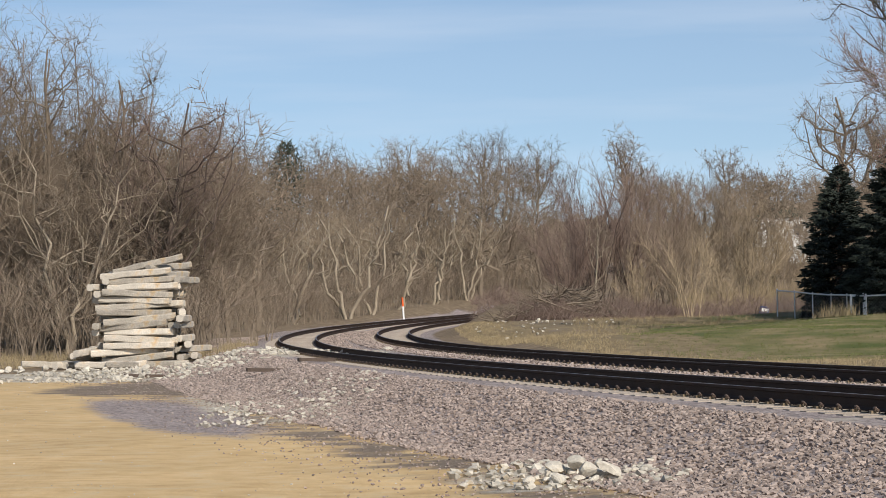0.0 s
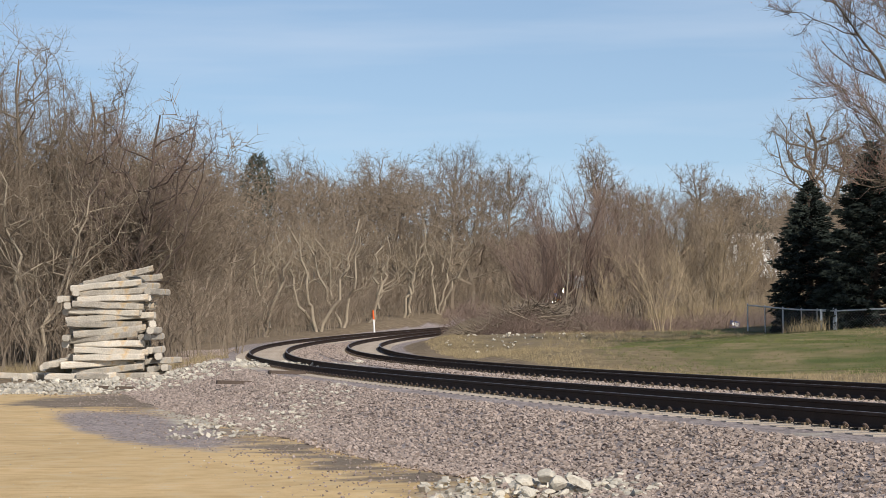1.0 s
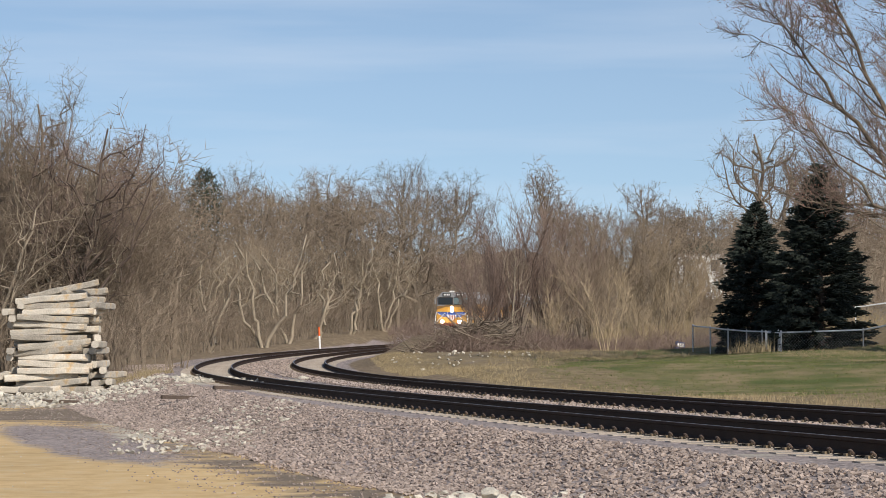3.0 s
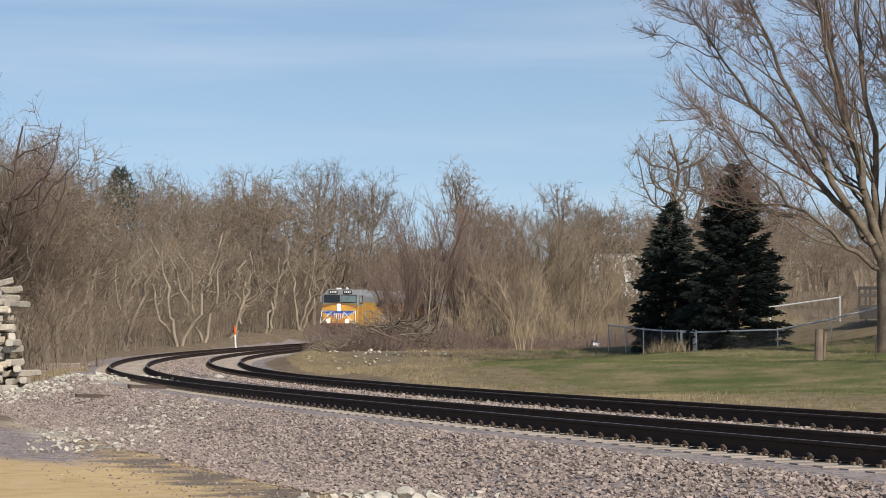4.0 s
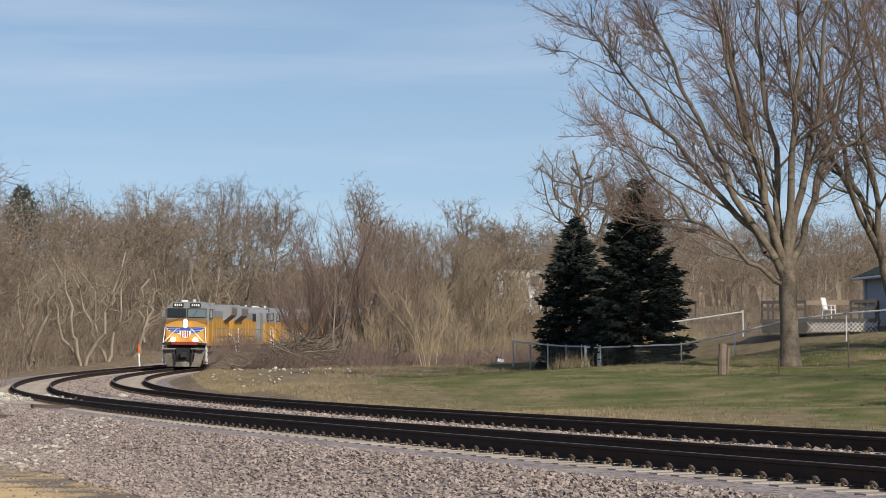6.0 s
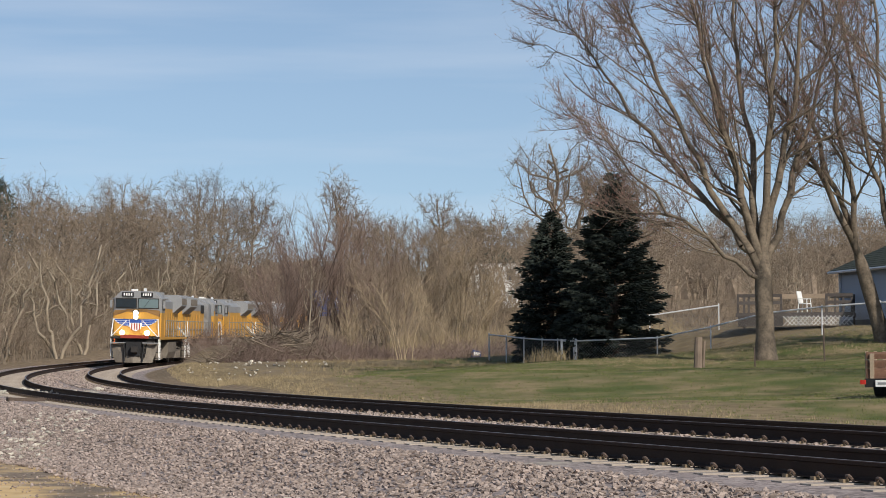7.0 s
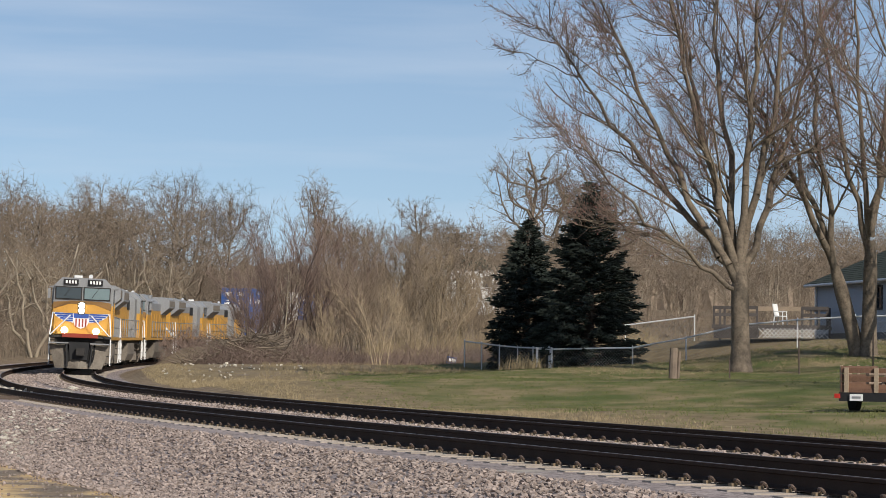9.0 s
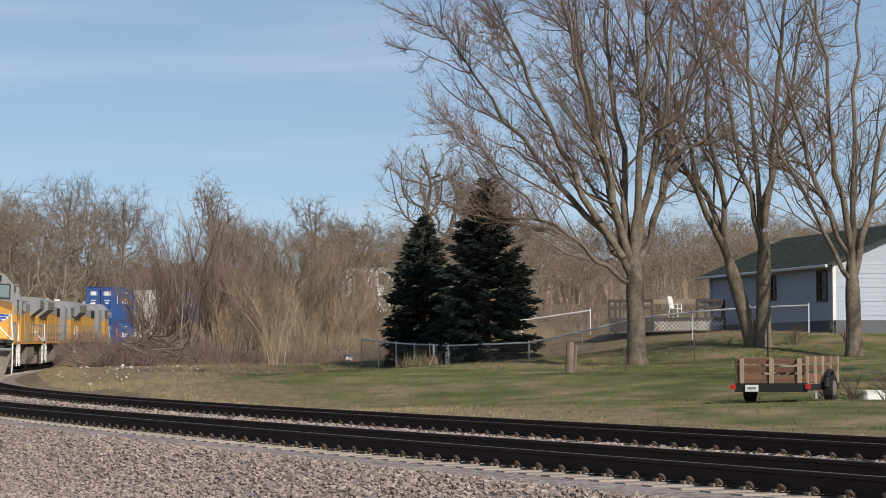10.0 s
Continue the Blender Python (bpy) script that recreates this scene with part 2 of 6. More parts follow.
LINE_S = np.concatenate([_back, _s])
LINE_XY = np.concatenate([np.array([9.8815, 9.9503]) + _back[:, None] * _c[0], _xy])
LINE_TH = np.concatenate([np.full(len(_back), _th[0]), _th])
LINE_Z = np.concatenate([np.full(len(_back), _z[0]), _z])
LINE_E = np.concatenate([np.zeros(len(_back)), np.clip(_k / -0.006, 0, 1)]) * CANT


def rail_pt(s, o, dz=0.0):
    """A point over the near track's line: o metres to its right, dz over the rail tops."""
    x, y = np.interp(s, LINE_S, LINE_XY[:, 0]), np.interp(s, LINE_S, LINE_XY[:, 1])
    th, z, e = (np.interp(s, LINE_S, a) for a in (LINE_TH, LINE_Z, LINE_E))
    oc = o if o < 2.2 else o - TRACK_GAP
    return Vector((x + math.sin(th) * o, y - math.cos(th) * o, z - oc / GAUGE * e + dz))


def rail_frame(s, o):
    a, b = rail_pt(s - 0.3, o), rail_pt(s + 0.3, o)
    x = (b - a).normalized()
    y = (rail_pt(s, o - 0.5) - rail_pt(s, o + 0.5)).normalized()
    z = x.cross(y).normalized()
    y = z.cross(x)
    m = Matrix((x, y, z)).transposed().to_4x4()
    m.translation = rail_pt(s, o)
    return m


# ---- the lie of the land ----
RIGHT_PTS = np.array([(11.2, 49, .31), (5.6, 70, .37), (13.2, 60, .62), (14.4, 99, 1.0), (17.7, 104, 1.36), (12.1, 121, 1.09), (23.2, 107, 2.1),
                      (26, 110.4, 2.75), (26, 130, 3.0), (28, 119, 2.9), (25.7, 101, 1.65), (9.5, 150, 1.16), (-4, 106, .6), (14, 10, .1), (25, 50, .9), (40, 60, 1.7),
                      (45, 110, 2.6), (45, 140, 4), (10, 200, 2.5), (30, 200, 4), (60, 200, 6), (20, 300, 7), (0, 300, 6), (60, 300, 9)])


def smooth(a, b, x):
    t = np.clip((x - a) / (b - a), 0, 1)
    return t * t * (3 - 2 * t)


def track_so(X, Y):
    """Distance along the near track and offset to its right, for arrays of places."""
    X, Y = np.atleast_1d(X).astype(float), np.atleast_1d(Y).astype(float)
    s, o = np.empty(X.size), np.empty(X.size)
    for i in range(0, X.size, 20000):
        x, y = X.ravel()[i:i + 20000], Y.ravel()[i:i + 20000]
        d = (x[:, None] - LINE_XY[None, :, 0]) ** 2 + (y[:, None] - LINE_XY[None, :, 1]) ** 2
        j = d.argmin(1)
        dx, dy, th = x - LINE_XY[j, 0], y - LINE_XY[j, 1], LINE_TH[j]
        along = dx * np.cos(th) + dy * np.sin(th)
        s[i:i + 20000], o[i:i + 20000] = LINE_S[j] + np.clip(along, -1, 1), dx * np.sin(th) - dy * np.cos(th)
    return s, o


def land(X, Y):
    X, Y = np.atleast_1d(X).astype(float).ravel(), np.atleast_1d(Y).astype(float).ravel()
    s, o = track_so(X, Y)
    e = np.interp(s, LINE_S, LINE_E)
    top = np.interp(s, LINE_S, LINE_Z) - 0.215
    oc = np.where(o < 2.2, np.clip(o, -1.3, 1.3), np.clip(o - TRACK_GAP, -1.3, 1.3))
    top = top - oc / GAUGE * e
    left = np.interp(Y, [0, 80, 96, 108, 120, 150, 200, 300, 400, 700, 3000], [0, 0, .08, .42, .65, 1.0, 1.6, 4.5, 9, 16, 20])
    left = left + 0.03 * np.maximum(-X - 30, 0) * smooth(100, 200, Y)
    w = 1 / ((X[:, None] - RIGHT_PTS[None, :, 0]) ** 2 + (Y[:, None] - RIGHT_PTS[None, :, 1]) ** 2 + 12) ** 2
    right = (w * RIGHT_PTS[None, :, 2]).sum(1) / w.sum(1)
    far = np.interp(Y, [0, 300, 400, 700, 3000], [0, 7, 11, 16, 20])
    right = np.where(Y > 220, right + (far - right) * smooth(220, 340, Y), right)
    z = np.where(o < 2.2, top + (left - top) * smooth(-1.8, -4.9, o), top + (right - top) * smooth(TRACK_GAP + 1.8, TRACK_GAP + 4.2, o))
    lump = np.sin(X * 0.9 + 1.3 * np.sin(Y * 0.35)) * np.sin(Y * 0.6 + X * 0.2) * 0.03
    return z + lump * smooth(3.2, 5.5, np.abs(o - 2.1))


def ground(x, y):
    return float(land(x, y)[0])

# ---- ground ----


def ground_material():
    m = bpy.data.materials.new("ground")
    m.use_nodes = True
    n, l = m.node_tree.nodes, m.node_tree.links
    b = n["Principled BSDF"]
    b.inputs["Roughness"].default_value, b.inputs["Specular IOR Level"].default_value = 0.95, 0.15
    tc = n.new("ShaderNodeTexCoord")

    def noise_at(scale, detail=5.0):
        t = n.new("ShaderNodeTexNoise")
        t.inputs["Scale"].default_value, t.inputs["Detail"].default_value = scale, detail
        l.new(tc.outputs["Object"], t.inputs["Vector"])
        return t.outputs["Fac"]

    def ramp(fac, *stops):
        r = n.new("ShaderNodeValToRGB")
        while len(r.color_ramp.elements) < len(stops):
            r.color_ramp.elements.new(0.5)
        for e, (p, c) in zip(r.color_ramp.elements, stops):
            e.position, e.color = p, (*c, 1)
        l.new(fac, r.inputs["Fac"])
        return r.outputs["Color"]

    def mask(name, rough_fac, amount):
        a = n.new("ShaderNodeAttribute")
        a.attribute_name = name
        x = n.new("ShaderNodeMath")
        x.operation = "MULTIPLY_ADD"
        x.inputs[1].default_value, x.inputs[2].default_value = amount, -amount / 2
        l.new(rough_fac, x.inputs[0])
        y = n.new("ShaderNodeMath")
        y.operation = "ADD"
        l.new(x.outputs[0], y.inputs[0])
        l.new(a.outputs["Fac"], y.inputs[1])
        return ramp(y.outputs[0], (0.4, (0, 0, 0)), (0.6, (1, 1, 1)))

    def mix(fac, c1, c2):
        x = n.new("ShaderNodeMixRGB")
        l.new(fac, x.inputs["Fac"])
        l.new(c1, x.inputs["Color1"])
        l.new(c2, x.inputs["Color2"])
        return x.outputs["Color"]

    n1, n2, n3, n4 = noise_at(0.35), noise_at(2.2), noise_at(14), noise_at(0.9)
    n5 = noise_at(0.5, 9.0)
    vor = n.new("ShaderNodeTexVoronoi")
    vor.inputs["Scale"].default_value = 17.0
    l.new(tc.outputs["Object"], vor.inputs["Vector"])
    sep = n.new("ShaderNodeSeparateColor")
    l.new(vor.outputs["Color"], sep.inputs["Color"])
    litter = ramp(n2, (0.3, (0.13, 0.095, 0.065)), (0.55, (0.23, 0.175, 0.115)), (0.75, (0.31, 0.25, 0.17)))
    sand = ramp(n2, (0.25, (0.48, 0.325, 0.155)), (0.55, (0.60, 0.43, 0.225)), (0.8, (0.56, 0.455, 0.29)))
    gravel = ramp(sep.outputs["Red"], (0.0, (0.16, 0.135, 0.13)), (0.5, (0.30, 0.25, 0.235)), (1.0, (0.43, 0.37, 0.34)))
    lawn = ramp(n5, (0.36, (0.085, 0.105, 0.032)), (0.5, (0.15, 0.14, 0.06)), (0.64, (0.25, 0.195, 0.108)))
    dry = ramp(n2, (0.3, (0.16, 0.122, 0.072)), (0.6, (0.245, 0.19, 0.11)), (0.8, (0.31, 0.25, 0.16)))
    chalk = ramp(n3, (0.3, (0.30, 0.26, 0.20)), (0.6, (0.52, 0.47, 0.39)), (0.8, (0.62, 0.58, 0.50)))
    mud = ramp(n3, (0.3, (0.14, 0.11, 0.085)), (0.7, (0.27, 0.215, 0.16)))
    c = litter
    for name, col, am in (("dry", dry, 0.7), ("lawn", lawn, 0.9), ("sand", sand, 0.5), ("mud", mud, 1.0), ("gravel", gravel, 0.45), ("chalk", chalk, 1.0)):
        c = mix(mask(name, n4 if name != "gravel" else n2, am), c, col)
    hs = n.new("ShaderNodeHueSaturation")
    mr = n.new("ShaderNodeMapRange")
    mr.inputs["To Min"].default_value, mr.inputs["To Max"].default_value = 0.72, 1.28
    l.new(n1, mr.inputs["Value"])
    l.new(mr.outputs["Result"], hs.inputs["Value"])
    l.new(c, hs.inputs["Color"])
    l.new(hs.outputs["Color"], b.inputs["Base Color"])
    bp = n.new("ShaderNodeBump")
    bp.inputs["Strength"].default_value, bp.inputs["Distance"].default_value = 0.7, 0.04
    l.new(n3, bp.inputs["Height"])
    l.new(bp.outputs["Normal"], b.inputs["Normal"])
    return m


def blob(X, Y, cx, cy, rx, ry, turn=0.0, soft=0.35):
    c, s = math.cos(radians(turn)), math.sin(radians(turn))
    dx, dy = X - cx, Y - cy
    d = np.hypot((dx * c + dy * s) / rx, (-dx * s + dy * c) / ry)
    return 1 - smooth(1 - soft, 1 + soft, d)


def build_ground():
    gx = np.concatenate([[-3000, -900, -300, -140, -90], np.arange(-64, -24, 2.0), np.arange(-24, 20, 0.4), np.arange(20, 50, 1.0), [52, 60, 75, 95, 140, 300, 900, 3000]])
    gy = np.concatenate([[-600, -150, -50, -20, -8], np.arange(0, 18, 2.0), np.arange(18, 62, 0.5), np.arange(62, 135, 0.8), np.arange(135, 225, 2.0),
                         [230, 240, 255, 275, 300, 330, 370, 420, 500, 700, 1200, 3500]])
    X, Y = (a.ravel() for a in np.meshgrid(gx, gy))
    Z = land(X, Y)
    k = len(gx)
    i = (np.arange(len(gy) - 1)[:, None] * k + np.arange(k - 1)[None]).ravel()
    me = np_mesh("ground", np.stack([X, Y, Z], 1), np.stack([i, i + 1, i + k + 1, i + k], 1), ground_material(), smooth=True)
    s, o = track_so(X, Y)
    side = o - TRACK_GAP
    layers = {
        "gravel": np.maximum(smooth(-6.0 + 2.6 * smooth(100, 135, s), -4.6 + 2.2 * smooth(100, 135, s), o) * (1 - smooth(1.4, 2.5, side)), 0.72 * blob(X, Y, -7.7, 48, 1.3, 13, 15, 0.6)),
        "sand": (1 - smooth(-6.0, -4.8, o)) * (1 - smooth(72, 84, Y)) * smooth(-30, -24, X),
        "mud": np.maximum.reduce([0.42 * blob(X, Y, -1, 124, 4, 14, 10, .6), 0.8 * blob(X, Y, -8.5, 68, 5.5, 9), 0.55 * smooth(-8.0, -6.0, o) * (1 - smooth(-5.8, -4.6, o)) * (1 - smooth(75, 90, Y))]),
        "chalk": np.maximum.reduce([0.72 * blob(X, Y, -6.4, 51, 1.25, 10, 16, .6), 0.75 * blob(X, Y, -13, 86, 7, 9), 0.6 * blob(X, Y, -16, 78, 8, 3),
                                    0.55 * blob(X, Y, -0.4, 26.5, 1.2, 2.0), 0.4 * blob(X, Y, 2.5, 30, 0.7, 1.6)] ),
        "lawn": smooth(5.5, 9.0, side) * smooth(0.5, 3.0, X) * (1 - smooth(112, 121, Y + 0.15 * X)) * 0.9 + 0.7 * blob(X, Y, 10, 125, 6, 22),
        "dry": smooth(2.4, 3.4, side) * (1 - smooth(100, 150, Y) * .45) * (1 - smooth(190, 240, Y)) * .85}
    for name, val in layers.items():
        me.attributes.new(name, "FLOAT", "POINT").data.foreach_set("value", np.clip(val, 0, 1).astype(np.float32))
    tagged(new("ground", me), "dirt lot, gravel shoulder, leaf litter and patchy spring lawn", "ground", kind="structure")


build_ground()

# ---- tracks ----
RAIL_PROFILE = [(-.075, -.186), (.075, -.186), (.075, -.174), (.02, -.155), (.009, -.14), (.009, -.05), (.036, -.038), (.037, -.008), (.028, 0), (-.028, 0),
                (-.037, -.008), (-.036, -.038), (-.009, -.05), (-.009, -.14), (-.02, -.155), (-.075, -.174)]


def rail_mesh(o):
    ss = np.concatenate([np.arange(-40, 200, 0.8), np.arange(200, 420, 2.0)])
    k, v = len(RAIL_PROFILE), []
    for s in ss:
        m = rail_frame(s, o)
        v += [m @ Vector((0, a, b)) for a, b in RAIL_PROFILE]
    i = np.arange(k)
    q = np.stack([i, (i + 1) % k, k + (i + 1) % k, k + i], 1)
    f = (q[None] + (np.arange(len(ss) - 1) * k)[:, None, None]).reshape(-1, 4)
    return np_mesh("rail", np.array(v), f, RAIL, RAILHEAD, slots=np.tile((i == 8).astype(int), len(ss) - 1))


def tie_mesh():
    g = Geo()
    g.prism([(-.13, -.24), (.13, -.24), (.115, 0), (-.115, 0)], 1, -1.3, 1.3)
    return g.mesh("tie", CONC)


def clip_mesh():
    """A bent spring clip with its insulator, on the outer foot of a rail."""
    g = Geo()
    g.pipe([(-.06, .0, .0), (-.06, .025, .035), (-.03, .035, .055), (.025, .035, .055), (.05, .025, .035), (.05, -.01, .01)], .015, 6, 0)
    g.box((.04, .05, .005), (.08, .06, .035), slot=1)
    return g.mesh("rail_clip", CLIP, PAD)


def build_tracks():
    tie, clip = tie_mesh(), clip_mesh()
    for off, label in ((0.0, "near railway track of rusty rails on concrete ties"), (TRACK_GAP, "far railway track of rusty rails on ties in gravel")):
        t = thing("railway_track", label, "railway track", "railway tracks")
        for side in (-0.75, 0.75):
            part("rail", rail_mesh(off + side), None, t, "dark rusty steel rail")
        rest, step = Geo(), 0.61
        for i in range(620):
            s = 4 + i * step
            m = rail_frame(s, off) @ pose(0, 0, -0.2, 0, 0, random.uniform(-.4, .4))
            if i < 235:
                ob = part("tie", tie, None, t)
                ob.matrix_basis = m
            else:
                rest.box(m.translation + Vector((0, 0, -.12)), (.25, 2.6, .24), m.to_3x3())
            if i < 225:
                ob = part("rail_clip", clip, None, t)
                ob.matrix_basis = rail_frame(s, off - 0.75) @ pose(0, 0.085, -0.19)
        tagged(part("distant_ties", rest, CONC, t), kind="stuff")


build_tracks()


# ---- loose stone ----


def stones(name, X, Y, size, material, lift=0.35, flat=0.7):
    """Many small broken stones in one mesh."""
    n = len(X)
    rng = np.random.default_rng(len(name) + n)
    base = np.array([(1, 0, 0), (-.5, .87, 0), (-.5, -.87, 0), (.35, .5, .8), (-.8, .1, .75), (.4, -.6, .7), (0, 0, -.7)])
    tris = np.array([(3, 4, 5), (0, 3, 5), (0, 1, 3), (1, 4, 3), (1, 2, 4), (2, 5, 4), (2, 0, 5), (1, 0, 6), (2, 1, 6), (0, 2, 6)])
    P = base[None] * rng.uniform(.65, 1.25, (n, 7, 1)) * np.stack([rng.uniform(.7, 1.3, n), rng.uniform(.7, 1.3, n), np.full(n, flat) * rng.uniform(.7, 1.3, n)], 1)[:, None]
    a, tilt = rng.uniform(0, 6.28, n), rng.uniform(-.7, .7, n)
    y, z = P[..., 1] * np.cos(tilt)[:, None] - P[..., 2] * np.sin(tilt)[:, None], P[..., 1] * np.sin(tilt)[:, None] + P[..., 2] * np.cos(tilt)[:, None]
    x = P[..., 0]
    P = np.stack([x * np.cos(a)[:, None] - y * np.sin(a)[:, None], x * np.sin(a)[:, None] + y * np.cos(a)[:, None], z], -1) * size[:, None, None]
    P[..., 0] += X[:, None]
    P[..., 1] += Y[:, None]
    P[..., 2] += (land(X, Y) + size * lift)[:, None]
    return np_mesh(name, P.reshape(-1, 3), (tris[None] + (np.arange(n) * 7)[:, None, None]).reshape(-1, 3), material)


def line_places(n, s0, s1, o0, o1, rng, power=1.0):
    s = s0 + (s1 - s0) * rng.random(n) ** power
    o = rng.uniform(o0, o1, n)
    x, y, th = (np.interp(s, LINE_S, a) for a in (LINE_XY[:, 0], LINE_XY[:, 1], LINE_TH))
    return x + np.sin(th) * o, y - np.cos(th) * o


def build_stones():
    rng = np.random.default_rng(5)
    X, Y = line_places(44000, 2, 70, -5.6, -2.0, rng, 1.4)
    tagged(new("ballast_shoulder", stones("ballast_shoulder", X, Y, rng.uniform(.018, .043, len(X)), STONE)), "grey-pink crushed stone ballast on the shoulder", "ballast", kind="stuff")
    X, Y = line_places(12000, 50, 125, -5.4, -1.9, rng)
    tagged(new("ballast_bend", stones("ballast_bend", X, Y, rng.uniform(.03, .06, len(X)), STONE)), "crushed stone ballast round the bend", "ballast", kind="stuff")
    X, Y = line_places(9000, 5, 150, 1.0, 3.2, rng, 1.2)
    tagged(new("ballast_between", stones("ballast_between", X, Y, rng.uniform(.03, .06, len(X)), STONE)), "crushed stone ballast between the tracks", "ballast", kind="stuff")
    X, Y = line_places(9000, 2, 85, -8.2, -5.0, rng, 1.2)
    keep = rng.random(len(X)) < np.clip((track_so(X, Y)[1] + 8.2) / 2.6, 0, 1)
    X, Y = X[keep], Y[keep]
    tagged(new("spilled_gravel", stones("spilled_gravel", X, Y, rng.uniform(.008, .024, len(X)), STONE)), "gravel spilled over the edge of the dirt lot", "gravel", kind="stuff")
    X, Y = rng.uniform(-22, 2, 1600), 21 + 55 * rng.random(1600)
    keep = track_so(X, Y)[1] < -5.5
    X, Y = X[keep], Y[keep]
    tagged(new("lot_grit", stones("lot_grit", X, Y, rng.uniform(.005, .016, len(X)), RUBBLE)), "small grit and pebbles scattered over the sandy lot", "gravel", kind="stuff")
    spots = []
    for cx, cy, rx, ry, k in ((-5.5, 50, 1.5, 9, 330), (-12.5, 87, 6, 7, 900), (-3.2, 122, 2.4, 12, 45), (-.3, 27, 1.2, 2.2, 240), (-16, 77, 7, 3, 300)):
        a, r = rng.uniform(0, 6.28, k), np.sqrt(rng.random(k))
        spots.append(np.stack([cx + rx * r * np.cos(a), cy + ry * r * np.sin(a)], 1))
    P = np.concatenate(spots)
    tagged(new("broken_concrete", stones("broken_concrete", P[:, 0], P[:, 1], rng.uniform(.03, .12, len(P)) * np.where(P[:, 1] < 60, .6, 1.0), RUBBLE)), "pale broken concrete and limestone bits on the ground", "rubble", kind="stuff")


build_stones()

# ---- trees ----


def bend(rng, p0, p1, p2, n, r0, r1, wob, out):
    """A curved limb from p0 towards p1 to p2, as tapered pieces added to out; gives its points."""
    pts = []
    for i in range(n + 1):
        t = i / n
        p = p0 * (1 - t) ** 2 + p1 * 2 * t * (1 - t) + p2 * t * t
        if 0 < i:
            p = p + Vector((rng.gauss(0, wob), rng.gauss(0, wob), rng.gauss(0, wob)))
        pts.append(p)
    for i in range(n):
        out.append((*pts[i], *pts[i + 1], r0 + (r1 - r0) * i / n, r0 + (r1 - r0) * (i + 1) / n))
    return pts


def sprout(g, seg, n, lo, hi, a0, a1, r, up=0.0, ends=0.0):
    """n straight twigs of length lo to hi at random places along the rows of seg."""
    a, d = seg[:, :3], seg[:, 3:6] - seg[:, :3]
    L = np.linalg.norm(d, axis=1)
    j = g.choice(len(seg), n, p=L / L.sum())
    u = g.random((n, 1)) ** (1 - ends)
    base = a[j] + d[j] * u
    dn = d[j] / L[j][:, None]
    side = g.normal(0, 1, (n, 3))
    side -= dn * (side * dn).sum(1, keepdims=True)
    side /= np.linalg.norm(side, axis=1, keepdims=True)
    ang = np.radians(g.uniform(a0, a1, (n, 1)))
    t = dn * np.cos(ang) + side * np.sin(ang) + np.array([[0, 0, up]])
    t /= np.linalg.norm(t, axis=1, keepdims=True)
    return np.concatenate([base, base + t * g.uniform(lo, hi, (n, 1)), np.full((n, 1), r) * g.uniform(.7, 1.2, (n, 1)), np.zeros((n, 1))], 1)


